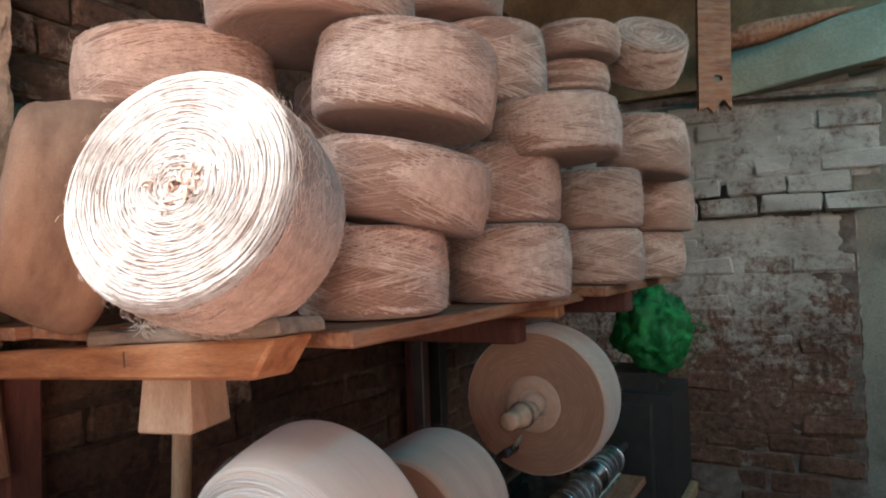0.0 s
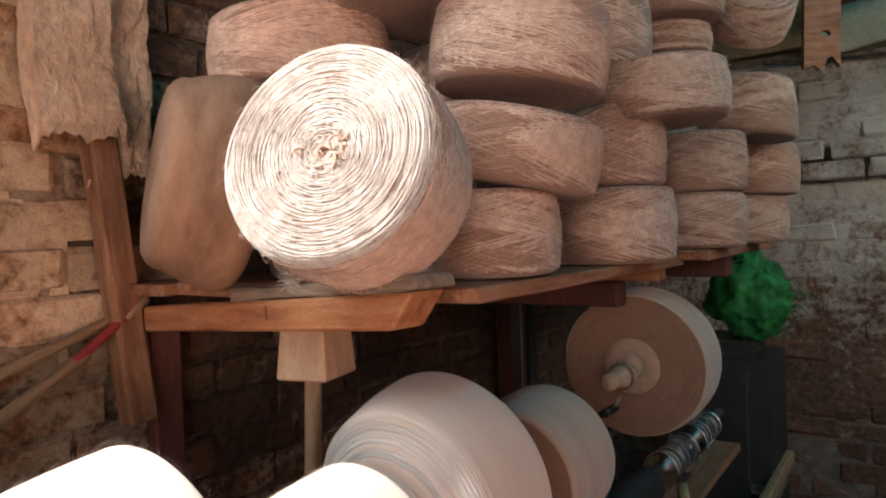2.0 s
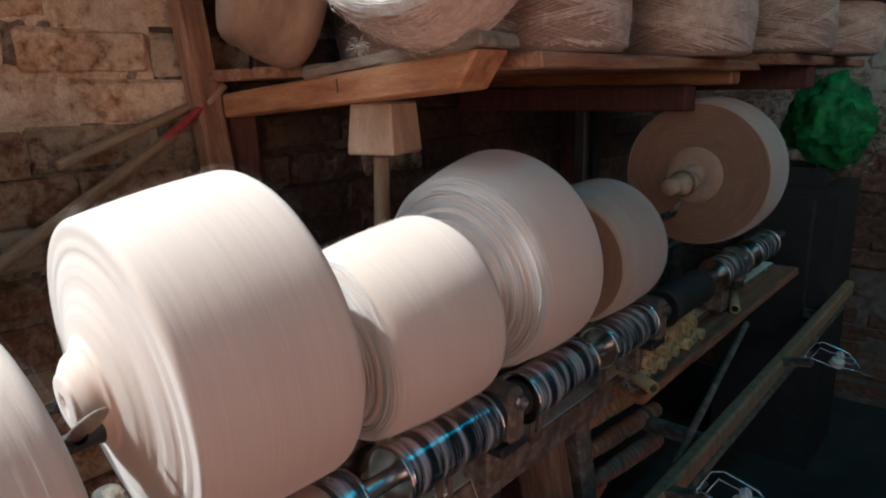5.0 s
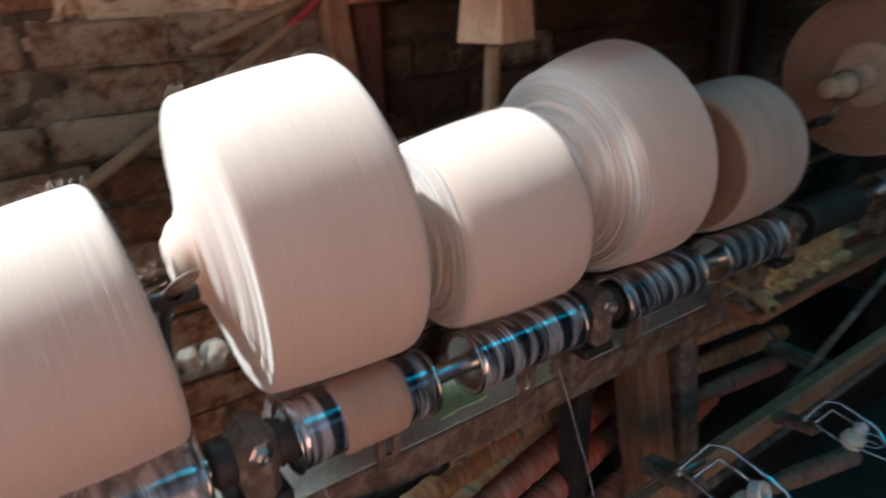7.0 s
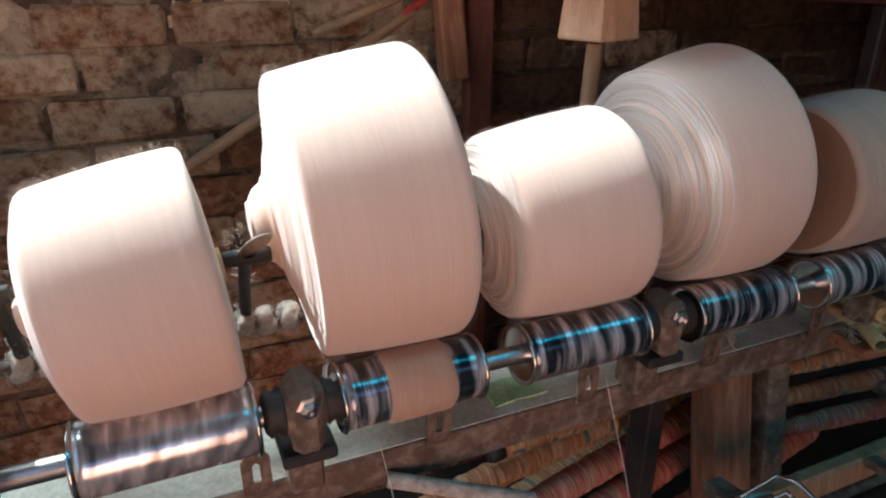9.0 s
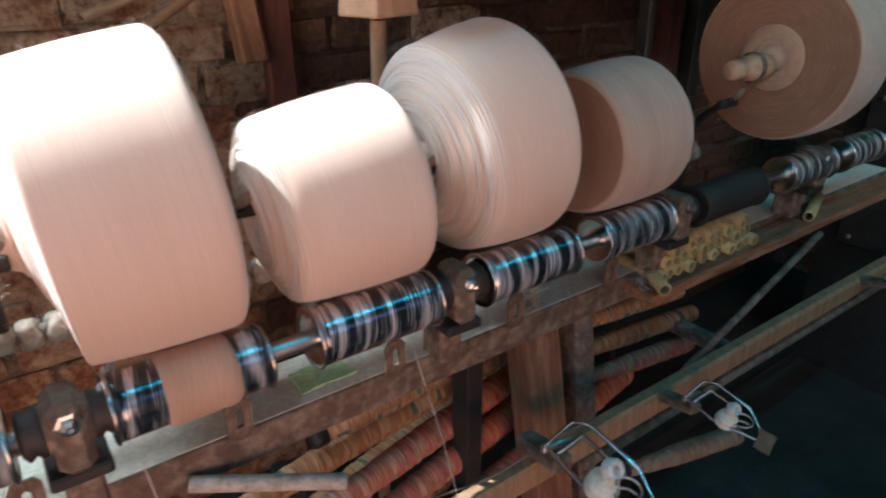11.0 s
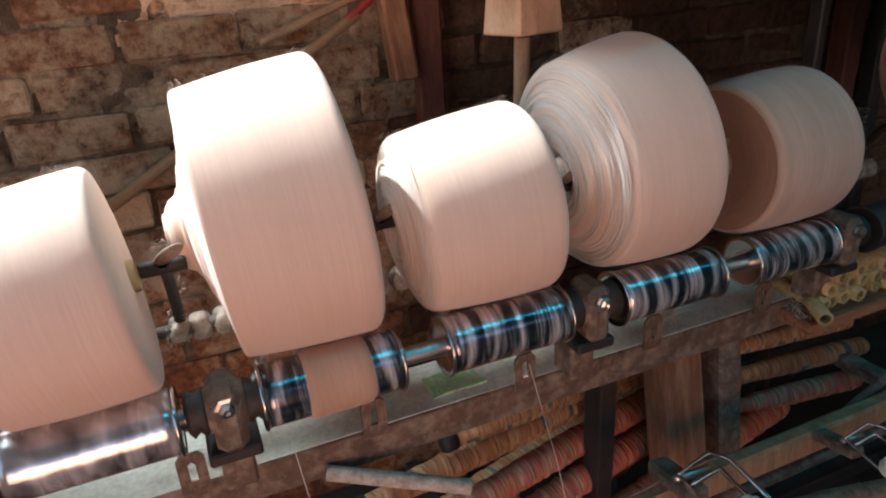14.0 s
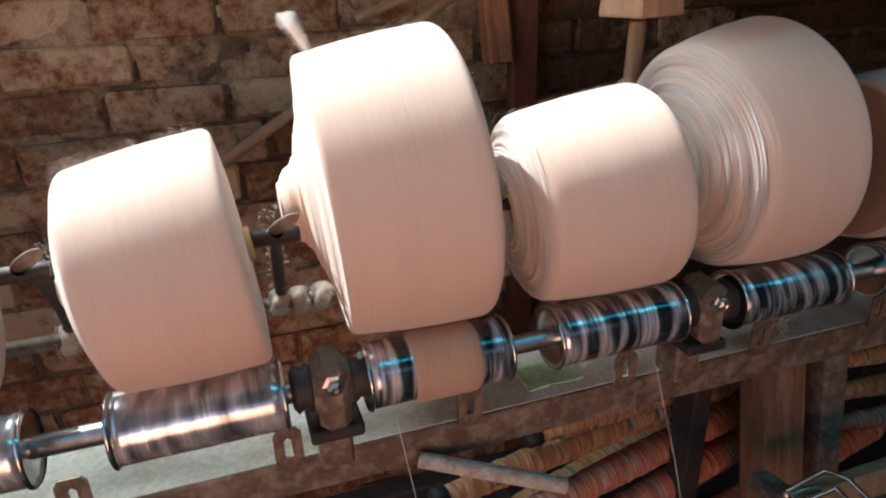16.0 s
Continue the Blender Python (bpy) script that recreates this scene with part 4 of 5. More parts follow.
def cross_strands(name, R, H, top, turns, seed, r=0.0008, seg=26):
    """Threads laid slantwise over the round of a ball, to and fro."""
    rnd = random.Random(seed)
    paths = []
    for k in range(turns):
        a0 = rnd.uniform(0, 6.28)
        sg = 1 if k % 2 else -1
        z0 = rnd.uniform(0.004, H - 0.004)
        rise = sg * rnd.uniform(0.35, 0.75) * H
        span = rnd.uniform(1.6, 3.2)
        n = max(8, int(seg * span / 3.4))
        gap = rnd.uniform(0.0024, 0.0042)
        for j in range(rnd.randint(3, 6)):
            pts = []
            lift, drift = rnd.uniform(-0.0003, 0.0008), rnd.uniform(-0.05, 0.05)
            for i in range(n + 1):
                f = i / n
                z = z0 + gap * j + (rise + drift * H) * f
                if z < 0.006 or z > H - 0.006:
                    if len(pts) > 3:
                        paths.append(pts)
                    pts = []
                    continue
                a = a0 + span * f
                rr = R + (top - R) * z / H + 0.004 * math.sin(math.pi * min(1, max(0, (z - 0.02) / max(0.01, H - 0.04))))
                ed = min(z, H - z)
                if ed < 0.014:
                    rr -= 0.014 - math.sqrt(max(0, 0.014 ** 2 - (0.014 - ed) ** 2))
                rr += lift + rnd.uniform(-0.0001, 0.0003)
                pts.append((rr * math.cos(a), rr * math.sin(a), z))
            if len(pts) > 3:
                paths.append(pts)
    return tube_mesh(name, paths, r, 3)


def jute_ball(m, R, H, label, turns=90, seed=0, top=None, rings=0, strand=None, fib=260, edge=0.014, wob=0.008, skin=None):
    b = thing("jute_ball", m, label, "yarn ball", "balls of jute yarn on the shelf")
    tp = top or R * 0.985
    put("wound_body", lathe_mesh("wound_body", ball_profile(R, H, edge, top), 64, wob, seed), skin or JUTE, b)
    if turns:
        tagged(put("crossed_winding", cross_strands("crossed_winding", R, H, tp, int(turns * 0.9), seed, 0.00095, 22), JUTE_STRAND, b), "", "", "", "stuff")
    if fib:
        tagged(put("stray_fibre", fuzz_mesh("stray_fibre", fib * 2, lambda z: R + (tp - R) * z / H - (0.012 if z > H - 0.006 else 0), H * 0.1, H, seed + 5, 0.016, 0.00025), JUTE_STRAND, b), "", "", "", "stuff")
    if rings:
        zf = lambda r: (H + 0.0015 if r < tp - 0.014 else H - 0.014 + math.sqrt(max(0, 0.014 ** 2 - (r - tp + 0.014) ** 2)) + 0.0015) - max(0, 0.03 - r) * 0.12
        tagged(put("end_winding", ring_strands("end_winding", 0.008, tp - 0.002, rings, zf, 0.0030, seed + 2, 0.0011, 4, 56, 2.6), strand or JUTE_STRAND, b, None, "coarse rings of pale yarn on the end"), "coarse rings of pale yarn on the end", "", "", "stuff")
        rnd = random.Random(seed)
        curls = []
        for k in range(34):
            a, rr, cr = rnd.uniform(0, 6.28), 0.030 * math.sqrt(rnd.random()), rnd.uniform(0.003, 0.009)
            c0, a0, tilt = Vector((rr * math.cos(a), rr * math.sin(a), H + 0.001 - (0.03 - rr) * 0.12)), rnd.uniform(0, 6.28), rnd.uniform(-0.6, 0.9)
            curls.append([c0 + Vector((cr * math.cos(a0 + 0.5 * i), cr * math.sin(a0 + 0.5 * i), cr * tilt * math.sin(0.5 * i))) for i in range(rnd.randint(4, 9))])
        tagged(put("core_tangle", tube_mesh("core_tangle", curls, 0.0015, 4), JUTE_STRAND, b), "tangled yarn in the core", "", "", "stuff")
    return b


# x, y, bottom, radius, height, lean to its right as seen from the front, strands
BALLS = [
    (0.805, 0.592, 1.391, 0.108, 0.126, 0, 120, "jute yarn ball lying flat on the shelf planks"),
    (1.175, 0.535, 1.391, 0.116, 0.140, 0, 110, "jute yarn ball lying flat on the shelf planks"),
    (1.583, 0.482, 1.405, 0.111, 0.128, 0, 70, "dull jute yarn ball lying flat on the far board"),
    (1.941, 0.445, 1.405, 0.111, 0.128, 0, 60, "dull jute yarn ball lying flat on the far board"),
    (0.833, 0.572, 1.521, 0.133, 0.110, 11, 160, "large jute yarn ball tilted on the one below"),
    (1.182, 0.549, 1.534, 0.112, 0.147, 0, 100, "jute yarn ball stacked on another"),
    (1.580, 0.480, 1.535, 0.112, 0.137, 0, 70, "dull jute yarn ball stacked on another"),
    (1.952, 0.418, 1.535, 0.112, 0.138, 0, 60, "dull jute yarn ball stacked on another"),
    (0.826, 0.547, 1.662, 0.131, 0.125, 7, 160, "large hairy jute yarn ball high in the stack"),
    (1.220, 0.452, 1.652, 0.128, 0.109, -3, 150, "broad jute yarn ball with crossed threads"),
    (1.759, 0.400, 1.672, 0.118, 0.150, 6, 70, "sagging jute yarn ball with a tapered top"),
    (1.230, 0.594, 1.765, 0.120, 0.162, 0, 80, "shaded jute yarn ball in the upper stack"),
    (1.659, 0.557, 1.882, 0.101, 0.078, 0, 60, "flat jute yarn ball in the upper stack"),
    (1.624, 0.524, 1.960, 0.107, 0.080, 0, 60, "flat jute yarn ball in the upper stack"),
    (0.782, 0.672, 1.800, 0.151, 0.140, 0, 110, "wide jute yarn ball on top of the stack"),
    (1.150, 0.645, 1.930, 0.116, 0.130, 0, 60, "shaded jute yarn ball on top of the stack"),
    (0.716, 0.890, 1.693, 0.147, 0.120, 0, 130, "wide jute yarn ball by the brick wall"),
    (0.785, 0.900, 1.546, 0.130, 0.145, 0, 40, "jute yarn ball half hidden in the stack"),
    (0.800, 0.890, 1.391, 0.130, 0.152, 0, 30, "jute yarn ball half hidden at the back of the shelf"),
    (1.150, 0.850, 1.391, 0.140, 0.45, 0, 30, "tall jute yarn ball half hidden at the back"),
    (1.600, 0.790, 1.405, 0.140, 0.47, 0, 30, "tall jute yarn ball half hidden at the back"),
]
AHEAD = Vector((0.86, 0.51, 0.0))
for k, (x, y, z, R, H, lean, turns, label) in enumerate(BALLS):
    jute_ball(pose(x, y, z) @ Matrix.Rotation(radians(lean), 4, AHEAD) @ pose(0, 0, 0, 0, 0, 37 * k), R, H, label, turns, 100 + k, R * 0.80 if k == 10 else None)
# the ball tipped up on its rim, its end in the sun
n = Vector((-0.76, -0.23, 0.22)).normalized()
face = Vector((0.452, 0.580, 1.550))
HB = 0.140
base = face - n * HB
jute_ball(Matrix.Translation(base) @ n.to_track_quat("Z", "Y").to_matrix().to_4x4(), 0.130, HB, "sunlit jute yarn ball tipped on its rim", 190, 77, 0.130, 900, PALE_STRAND, 420)
# the ball leaning behind it against the wall post
n2 = Vector((-0.80, 0.40, 0.16)).normalized()
jute_ball(Matrix.Translation(Vector((0.562, 0.940, 1.550)) - n2 * 0.06) @ n2.to_track_quat("Z", "Y").to_matrix().to_4x4(), 0.166, 0.14, "slumped jute yarn ball leaning on its edge", 0, 78, 0.145, fib=0, edge=0.032, wob=0.006, skin=JUTE_FELT)
# the tilted ball at the top of the far stack, its end turned up
n3 = Vector((-0.52, -0.36, 0.62)).normalized()
jute_ball(Matrix.Translation(Vector((1.85, 0.40, 2.02)) - n3 * 0.06) @ n3.to_track_quat("Z", "Y").to_matrix().to_4x4(), 0.105, 0.12, "pale jute yarn ball tilted on the far stack", 60, 79, None, 90)

# ---- along the brick wall ----
post = thing("wall_post", pose(0.56, 1.20, 1.5), "leaning old wooden post against the bricks", "post")
put("timber", box_mesh("timber", 0.054, 0.045, 1.65, 0.006, 0.002, 8, 5), WOOD_Z, post, local(post, pose(0.500, 1.207, 1.955, 0, -6.1, 0)))


def paper_mesh(name, w, d, h, seed, nu=30, nv=44):
    """Sheet of paper folded round a post: creased, with a ragged foot, two skins thick."""
    def skin(off):
        out = []
        for j in range(nv + 1):
            for i in range(nu + 1):
                u, v = i / nu, j / nv
                run = u * (w + 2 * d)
                x, y = (-w / 2, d / 2 - run) if run < d else (w / 2, -d / 2 + run - d - w) if run > d + w else (-w / 2 + run - d, -d / 2)
                crease = abs(noise.noise(Vector((u * 5, v * 7, seed)))) + 0.5 * abs(noise.noise(Vector((u * 13, v * 16, seed + 4))))
                ragged = (0.035 * noise.noise(Vector((u * 6, seed, 1.0))) + 0.012 * noise.noise(Vector((u * 25, seed, 3.0)))) * (1 - v)
                side = 0.012 * noise.noise(Vector((seed, v * 4, 2.0)))
                out.append((x * (1 + 0.15 * (1 - v)) + side + 0.010 * crease * (1 if x > 0 else -1), y - 0.010 * crease + off, -h / 2 + h * v + ragged))
        return out
    a, b = skin(0.0), skin(0.0025)
    n = nu + 1
    quads = [(j * n + i, j * n + i + 1, (j + 1) * n + i + 1, (j + 1) * n + i) for j in range(nv) for i in range(nu)]
    faces = quads + [tuple(len(a) + k for k in reversed(q)) for q in quads]
    return mesh_from(name, a + b, faces)


put("paper_wrap", paper_mesh("paper_wrap", 0.105, 0.06, 0.46, 3.3), PAPER, post, local(post, pose(0.484, 1.195, 1.860, 0, -2, 0)), "crumpled brown paper wrapped round the post")
put("paper_wrap", paper_mesh("paper_wrap", 0.085, 0.03, 0.44, 9.1), PAPER, post, local(post, pose(0.578, 1.212, 1.795, 0, 2, 0)), "hanging fold of brown paper")
red_post = tagged(box("timber_stud", (0.060, 0.035, 1.34), pose(0.650, 1.228, 0.67), WOOD_RED, None, 0.004, 0.001, 5, "", 7), "dark red painted stud against the brick wall", "stud")
pole = thing("leaning_pole", I4, "thin wooden pole bound with red tape, leaning on the wall", "pole")
rod("cane", (-0.05, 1.20, 0.955), (0.495, 1.20, 1.275), 0.011, BAMBOO, pole)
rod("red_tape", (0.455, 1.199, 1.251), (0.56, 1.194, 1.328), 0.0085, RED_TAPE, pole, 12, "faded red tape binding")
rod("cane_tip", (0.56, 1.194, 1.328), (0.60, 1.192, 1.36), 0.009, BAMBOO, pole)
pole2 = tagged(rod("split_cane", (0.30, 1.225, 1.235), (0.55, 1.220, 1.325), 0.009, BAMBOO), "split cane lying along the brick wall", "cane")

# ---- beyond the machine ----
gn = Vector((2.46, 0.535, 1.206))
bag = thing("green_net_bag", pose(*gn), "bundle of bright green plastic netting", "net bag")
bm = bmesh.new()
bmesh.ops.create_icosphere(bm, subdivisions=5, radius=1.0)
for v in bm.verts:
    k = 1 + 0.25 * noise.noise(v.co * 2.1) + 0.12 * noise.noise(v.co * 6.0) + 0.05 * noise.noise(v.co * 15.0)
    v.co = Vector((v.co.x * 0.11 * k, v.co.y * 0.13 * k, v.co.z * 0.145 * k))
me = bpy.data.meshes.new("net_body")
bm.to_mesh(me)
bm.free()
for pl in me.polygons:
    pl.use_smooth = True
put("net_body", me, GREEN, bag)
rnd = random.Random(31)
loops = []
for k in range(120):
    d = Vector((rnd.gauss(0, 1), rnd.gauss(0, 1), rnd.gauss(0, 1))).normalized()
    p = Vector((d.x * 0.11, d.y * 0.13, d.z * 0.145)) * rnd.uniform(0.95, 1.08)
    q = p + Vector((rnd.uniform(-1, 1), rnd.uniform(-1, 1), rnd.uniform(-1, 1))) * 0.05
    s = q + Vector((rnd.uniform(-1, 1), rnd.uniform(-1, 1), rnd.uniform(-1, 0.3))) * 0.05
    loops.append([p, q, s])
tagged(put("net_thread", tube_mesh("net_thread", loops, 0.0016, 4), GREEN, bag), "", "", "", "stuff")
stand = thing("gear_end", pose(2.42, 0.62, 0.0), "dark iron gear housing at the end of the machine", "gear housing")
bm = bmesh.new()
bmesh.ops.create_cube(bm, size=1.0, matrix=Matrix.Diagonal((0.36, 0.34, 1.06, 1)))
bmesh.ops.bevel(bm, geom=[e for e in bm.edges if all(v.co.z > 0 for v in e.verts)], offset=0.06, segments=4, affect="EDGES")
me = bpy.data.meshes.new("housing")
bm.to_mesh(me)
bm.free()
put("housing", me, IRON_DARK, stand, pose(0.06, 0, 0.53))
put("cover", box_mesh("cover", 0.02, 0.22, 0.5, 0.006), IRON_DARK, stand, pose(-0.131, 0, 0.72))
for z in (0.5, 0.94):
    put("cover_bolt", rod_mesh("cover_bolt", 0.008, 0.01, 6), STEEL, stand, pose(-0.150, 0.07, z, 0, 90, 0))
diag = tagged(rod("stay_rod", (1.10, 0.475, 0.590), (1.62, 0.505, 0.738), 0.008, IRON), "thin dusty stay rod rising from the front rail to the tray", "rod")

# timber and lintel at the top of the far end
tagged(box("lintel", (0.16, 1.3, 0.20), pose(2.98, -0.30, 2.275, -7, 0, 0), LINTEL, None, 0.006, 0.002, 5), "grey green painted concrete lintel", "lintel", "", "structure")
tagged(box("wall_east_upper", (0.05, 1.6, 0.6), pose(FX - 0.03, 0.55, 2.46), OCHRE, None, 0.004), "ochre stained wall over the pier", "", "", "structure")
# hanging plank with a hole and a notched foot
bm = bmesh.new()
w, h = 0.058, 1.03
out = [(-w, 0.0), (-w * 0.45, 0.012), (-w * 0.10, -0.006), (w * 0.35, 0.036), (w * 0.55, 0.040), (w, 0.006), (w, h), (-w, h)]
hole = [(0.010 + 0.017 * math.cos(a), 0.115 + 0.012 * math.sin(a)) for a in [i * math.pi / 4 for i in range(8)]]
fa = [bm.verts.new((x, 0, z)) for x, z in out]
ha = [bm.verts.new((x, 0, z)) for x, z in hole]
es = [bm.edges.new((fa[i], fa[(i + 1) % 8])) for i in range(8)] + [bm.edges.new((ha[i], ha[(i + 1) % 8])) for i in range(8)]
bmesh.ops.triangle_fill(bm, use_beauty=True, edges=es)
ex = bmesh.ops.extrude_face_region(bm, geom=list(bm.faces))
for v in [g for g in ex["geom"] if isinstance(g, bmesh.types.BMVert)]:
    v.co.y += 0.02
bmesh.ops.recalc_face_normals(bm, faces=bm.faces)
me = bpy.data.meshes.new("hanging_plank")
bm.to_mesh(me)
bm.free()
tagged(put("hanging_plank", me, WOOD, None, pose(2.478, 0.292, 1.968, -1, 2, -60)), "broken orange brown plank with a knot hole, hung from the roof", "plank")
m, l = between((2.612, 0.232, 2.248), (2.826, -0.166, 2.352))
tagged(put("splintered_batten", lathe_mesh("splintered_batten", [(0, -0.05), (0.045, -0.04), (0.048, 0.1), (0.03, 0.25), (0.012, 0.40), (0, l)], 5, 0.06, 3), WOOD, None, m), "splintered red batten under the lintel", "batten")
tagged(rod("thin_pipe", (FX - 0.06, 0.55, 2.12), (FX - 0.05, -0.6, 2.04), 0.011, IRON), "thin rusty pipe under the lintel", "pipe")

# threads that run up from the tensioners to the drums
def thread(name, pts, label):
    return tagged(put(name, tube_mesh(name, [pts], 0.0005, 4), COTTON_STRAND), label, "thread", "running threads")


THREADS = [thread("running_thread", [(0, 0, 0), (-0.012, 0.035, 0.13), (-0.030, 0.075, 0.265)], "fine white thread running up to a drum"),
           thread("running_thread", [(0, 0, 0), (-0.004, 0.03, 0.07), (-0.012, 0.075, 0.165)], "fine white thread running up to a drum")]
# twisted wire along the rods
tagged(put("slack_wire", tube_mesh("slack_wire", [[(0.40 + 0.05 * i, 0.47 - 0.004 * i + 0.006 * math.sin(i * 1.3), 0.615 + 0.0035 * i + 0.006 * math.sin(i * 0.9)) for i in range(9)]], 0.0016, 5), IRON), "slack rusty wire across the wound rods", "wire")
# lint tangles on the frame and floor
rnd = random.Random(12)
for x, y, z, s in ((0.80, 0.60, 0.802, 0.022), (1.04, 0.56, 0.775, 0.025), (0.50, 0.70, 1.402, 0.012)):
    paths = []
    for k in range(26):
        p = Vector((0, 0, 0))
        pts = []
        d = Vector((rnd.gauss(0, 1), rnd.gauss(0, 1), rnd.gauss(0, 1))).normalized()
        for i in range(7):
            pts.append(p.copy())
            d = (d + Vector((rnd.gauss(0, 0.5), rnd.gauss(0, 0.5), rnd.gauss(0, 0.5) - 0.15))).normalized()
            p = p + d * s * 0.28
        paths.append(pts)
    tagged(put("lint_tangle", tube_mesh("lint_tangle", paths, 0.0008, 3), LINT, None, pose(x, y, z)), "tangle of dusty yarn waste caught on the frame", "yarn waste", "", "stuff")


# ---- bricks ----
rnd = random.Random(21)
COURSE, PITCH = 0.0805, 0.222


def brick_meshes(lx, ly, lz, count, jit, seed):
    out = []
    for i in range(count):
        bm = bmesh.new()
        bmesh.ops.create_cube(bm, size=1.0, matrix=Matrix.Diagonal((lx, ly, lz, 1)))
        bmesh.ops.bevel(bm, geom=list(bm.edges), offset=0.007, segments=1, affect="EDGES")
        r = random.Random(seed + i)
        for v in bm.verts:
            v.co += Vector((r.uniform(-jit, jit), r.uniform(-jit, jit) * 0.8, r.uniform(-jit, jit)))
        me = bpy.data.meshes.new("brick")
        bm.to_mesh(me)
        bm.free()
        out.append(me)
    return out


def joined_bricks(name, places, meshes, material, parent):
    verts, faces = [], []
    for m, k in places:
        b = len(verts)
        me = meshes[k]
        verts += [m @ v.co for v in me.vertices]
        faces += [tuple(b + i for i in p.vertices) for p in me.polygons]
    return tagged(put(name, mesh_from(name, verts, faces), material, parent, parent.matrix_basis.inverted()), "", "", "", "stuff")


long_bricks = brick_meshes(PITCH - 0.011, 0.05, COURSE - 0.010, 14, 0.0045, 300)
for me in long_bricks:
    me.materials.append(BRICK)
limed_bricks, bare_shaded_bricks = [[me.copy() for me in long_bricks] for _ in range(2)]
for me in bare_shaded_bricks:
    me.materials.clear()
    me.materials.append(BRICK_BARE_SHADE)
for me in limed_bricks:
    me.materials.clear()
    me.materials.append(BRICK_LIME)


def smear(name, x0, x1, z0, z1, base, swell, material, label, seed):
    """Uneven skin of old mortar or limewash that fills the joints and runs over some bricks."""
    nx, nz = int((x1 - x0) / 0.012), int((z1 - z0) / 0.012)
    verts, faces = [], []
    for j in range(nz + 1):
        for i in range(nx + 1):
            x, z = x0 + (x1 - x0) * i / nx, z0 + (z1 - z0) * j / nz
            h = noise.noise(Vector((x * 7, z * 9, seed))) + 0.6 * noise.noise(Vector((x * 23, z * 26, seed + 5))) + 0.3 * noise.noise(Vector((x * 60, z * 60, seed + 9)))
            rim = max(0.0, 1 - min(i, nx - i, j, nz - j) / 6) * 0.012
            verts.append((x, WY + base - swell * h + rim, z))
    for j in range(nz):
        for i in range(nx):
            a = j * (nx + 1) + i
            faces.append((a, a + 1, a + nx + 2, a + nx + 1))
    return tagged(put(name, mesh_from(name, verts, faces, True), material), label, "", "", "structure")


SMEAR = brick_mat("smeared_mortar", 0.46, 0.66, (0.12, 0.058, 0.03), (0.50, 0.36, 0.24), 0.0)
# Mortar toned down to carry the shade right of the stud.
SMEAR_SHADE = brick_mat("mortar_with_shade", 0.56, 0.68, (0.07, 0.036, 0.022), (0.30, 0.22, 0.15), 0.0)
smear("wall_north_mortar", -1.03, 0.66, 0.62, 1.73, 0.0135, 0.011, SMEAR, "brown mortar smeared over the brick joints", 1.5)
smear("wall_north_mortar_2", 0.64, 1.5, 0.62, 1.55, 0.0135, 0.011, SMEAR_SHADE, "mortar smeared over the brick joints, darkened for shade", 1.5)
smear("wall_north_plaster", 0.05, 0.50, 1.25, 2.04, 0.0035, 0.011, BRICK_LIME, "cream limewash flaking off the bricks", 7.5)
near, rest = [], []
for c in range(-15, 20):
    z = 1.258 + c * COURSE
    if z < 0.04 or z > 2.95:
        continue
    for i in range(-11, 14):
        x = 0.047 + PITCH / 2 + PITCH * i + (0 if c % 2 == 0 else 0.068) + rnd.uniform(-0.008, 0.008)
        if x < -1.15 or x > FX - 0.1 or (z > GAP[2] - 0.045 and GAP[0] - 0.11 < x < GAP[1] + 0.11):
            continue
        depth = rnd.uniform(-0.007, 0.007) + (0.012 if rnd.random() < 0.07 else 0)
        m = pose(x, WY + 0.025 + depth, z + rnd.uniform(-0.004, 0.004), rnd.uniform(-2, 2), rnd.uniform(-1.4, 1.4), rnd.uniform(-1.5, 1.5))
        k = rnd.randrange(14)
        (near if -0.75 < x < 1.25 and 0.65 < z < 2.05 else rest).append((m, k))
inv = wall_back.matrix_basis.inverted()
for m, k in near[:300]:
    p = m.translation
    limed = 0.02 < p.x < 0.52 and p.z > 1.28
    # right of the stud and high up, the brick colour includes shade
    put("brick", (limed_bricks if limed else bare_shaded_bricks if p.x > 0.66 or (p.x > 0.54 and p.z > 1.45) else long_bricks)[k], BRICK, wall_back, inv @ m)
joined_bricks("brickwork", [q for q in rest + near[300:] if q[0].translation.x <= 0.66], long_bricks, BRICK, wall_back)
joined_bricks("sooty_brickwork", [q for q in rest + near[300:] if q[0].translation.x > 0.66], bare_shaded_bricks, BRICK_BARE_SHADE, wall_back)

far_bricks = brick_meshes(0.05, 0.217, 0.071, 16, 0.0065, 500)
for me in far_bricks:
    me.materials.append(BRICK_FAR)
near, rest = [], []
for c in range(0, 27):
    z = 0.06 + c * 0.080
    if z > 2.13:
        continue
    ledge = 1.66 < z < 1.75
    for i in range(-1, 7):
        y = -0.02 + 0.226 * i + (0.0 if c % 2 else 0.113) + rnd.uniform(-0.014, 0.014)
        if y > WY - 0.05 or y < (-0.20 if z > 1.66 else -0.09):
            continue
        proud = -0.045 if ledge else (-0.020 if z > 1.75 else 0)
        m = pose(FX + 0.022 + proud + rnd.uniform(-0.008, 0.008), y + rnd.uniform(-0.012, 0.012), z + rnd.uniform(-0.004, 0.004), rnd.uniform(-2, 2), rnd.uniform(-3, 3), rnd.uniform(-3, 3))
        (near if z > 0.6 else rest).append((m, rnd.randrange(16)))


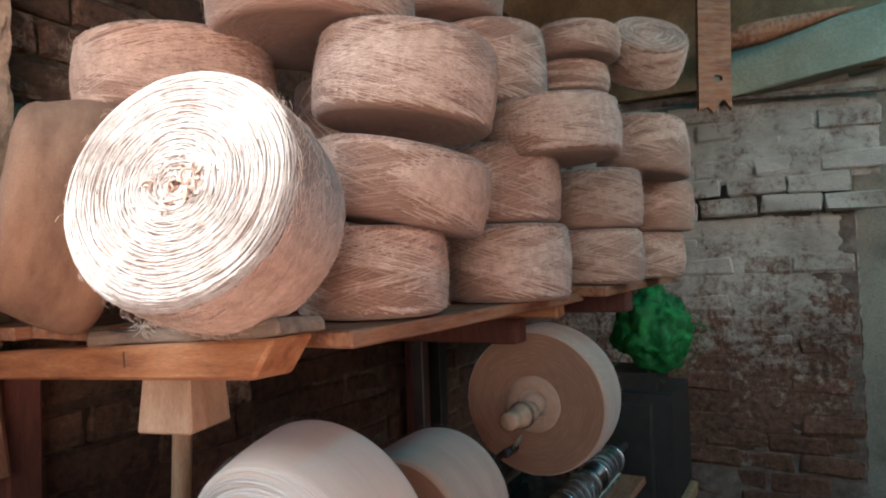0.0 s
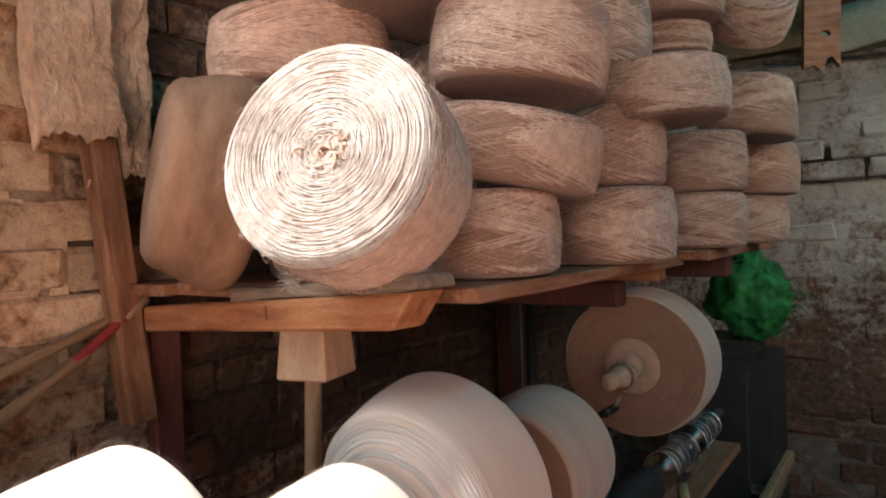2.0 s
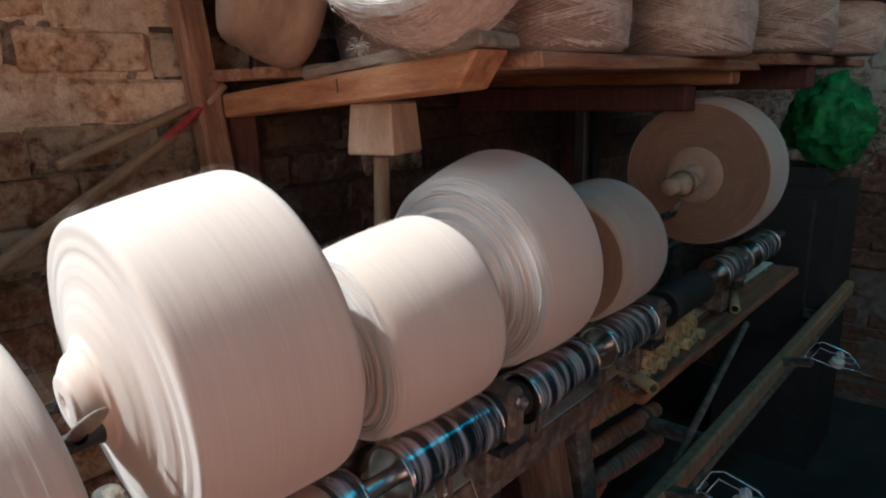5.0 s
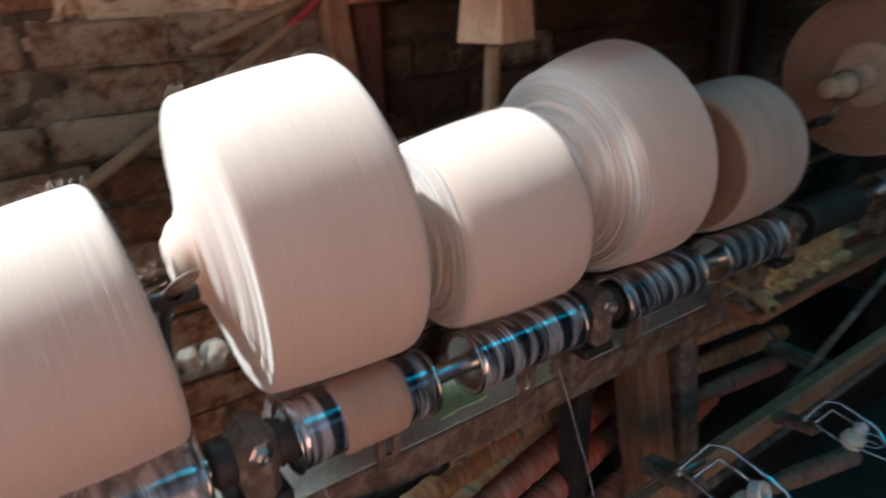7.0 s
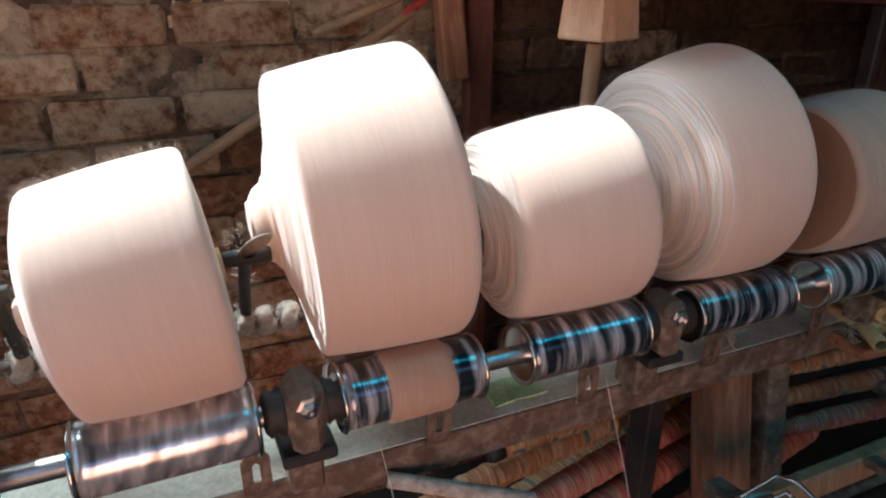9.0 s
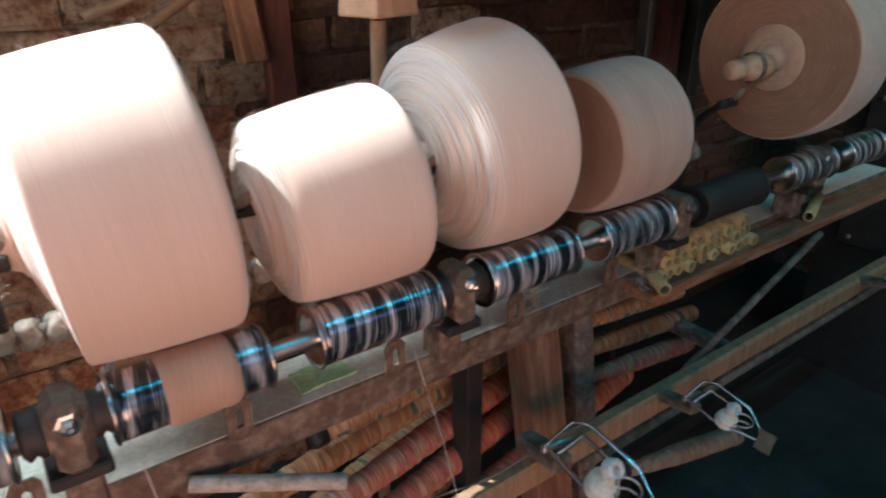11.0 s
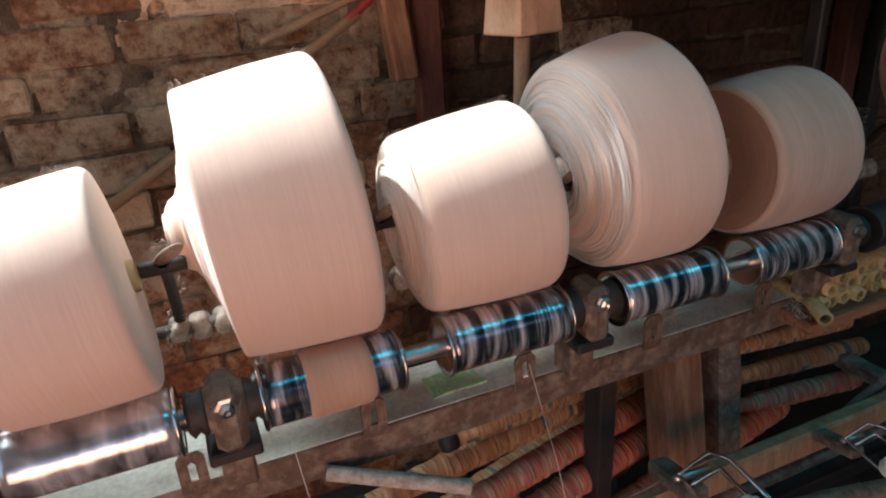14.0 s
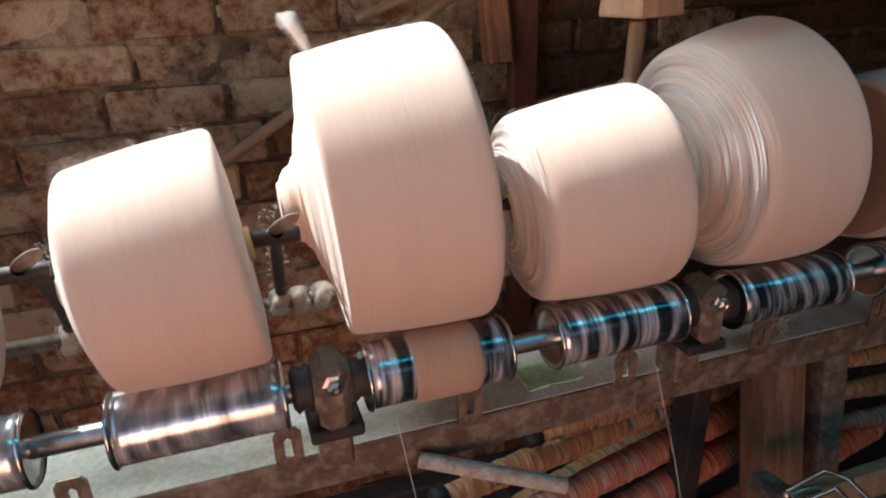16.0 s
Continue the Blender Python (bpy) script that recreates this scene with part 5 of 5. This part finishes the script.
def skim(name, y0, y1, z0, z1, base, swell, seed, label):
    """Flaking skin of whitewash and mortar over the pier's bricks, broken along its free edges."""
    ny, nz = int((y1 - y0) / 0.010), int((z1 - z0) / 0.010)
    verts, faces = [], []
    for j in range(nz + 1):
        for i in range(ny + 1):
            y, z = y0 + (y1 - y0) * i / ny, z0 + (z1 - z0) * j / nz
            h = noise.noise(Vector((y * 6, z * 8, seed))) + 0.7 * noise.noise(Vector((y * 19, z * 24, seed + 5))) + 0.4 * noise.noise(Vector((y * 55, z * 55, seed + 9)))
            rim = max(0.0, 1 - min(i, ny - i, j, nz - j) / 7) * 0.014
            verts.append((FX + base - swell * h + rim, y + 0.008 * noise.noise(Vector((z * 30, seed, y * 5))), z))
    for j in range(nz):
        for i in range(ny):
            a = j * (ny + 1) + i
            faces.append((a, a + ny + 1, a + ny + 2, a + 1))
    return tagged(put(name, mesh_from(name, verts, faces, True), SKIM_FAR), label, "", "", "structure")


skim("wall_east_whitewash", -0.14, 0.95, 0.62, 1.665, 0.000, 0.0075, 3.5, "flaking whitewash over the pier's bricks")
skim("wall_east_plaster_skin", -0.225, 0.80, 1.755, 2.12, -0.022, 0.0095, 8.5, "thick broken whitewashed plaster over the ledge")
inv = wall_far.matrix_basis.inverted()
for m, k in near[:290]:
    put("brick", far_bricks[k], BRICK_FAR, wall_far, inv @ m)
joined_bricks("brickwork", rest, far_bricks, BRICK_FAR, wall_far)


# ---- what moves ----
def spin_rows(base, marks):
    """Rows that turn a thing about its own z through the given (seconds, degrees) marks, evenly in between."""
    rows = []
    for f in range(0, int(16.0 * FPS) + 1):
        t = f / FPS
        a = np.interp(t, [q[0] for q in marks], [q[1] for q in marks])
        rows.append((t, base @ pose(0, 0, 0, 0, 0, a)))
    return rows


def motions():
    # tail angle about the axis at the marked times; whole turns in between
    speed = {0: 1450, 1: 1300, 2: 1620, 3: 1250, 4: 1600, 5: 0, 6: 1500}
    shown = {1: (6.5, 7.5, 14.5, 16.0), 2: (12.5, 13.0, 13.5)}
    tails = {k: [(0.5 * i, 0 if 0.5 * i in v else 170) for i in range(33)] for k, v in shown.items()}
    for k, p in enumerate(packages):
        base = p.matrix_basis.copy()
        if speed[k] == 0:
            continue
        marks = [(0.0, 0.0), (16.0, -speed[k] * 16.0)]
        if k in tails:
            marks, total = [], 0.0
            for i, (t, a) in enumerate(tails[k]):
                if i:
                    turns = round(speed[k] * (t - tails[k][i - 1][0]) / 360)
                    total = total - 360 * turns
                marks.append((t, total + a + TAIL_UP))
        walk(p, spin_rows(base, marks))
    walk(shaft, spin_rows(shaft.matrix_basis.copy(), [(0.0, 0.0), (16.0, 16.0 * FPS * 80.0)]))
    # the running threads sway to and fro along their drums
    for ob, x0, ph in zip(THREADS, (0.515, 0.175), (0.0, 1.7)):
        walk(ob, [(0.5 * i, pose(x0 + 0.012 * math.sin(2.4 * i + ph), 0.425, 0.60 if x0 > 0.3 else 0.70)) for i in range(33)])


TAIL_UP = 80.0
motions()
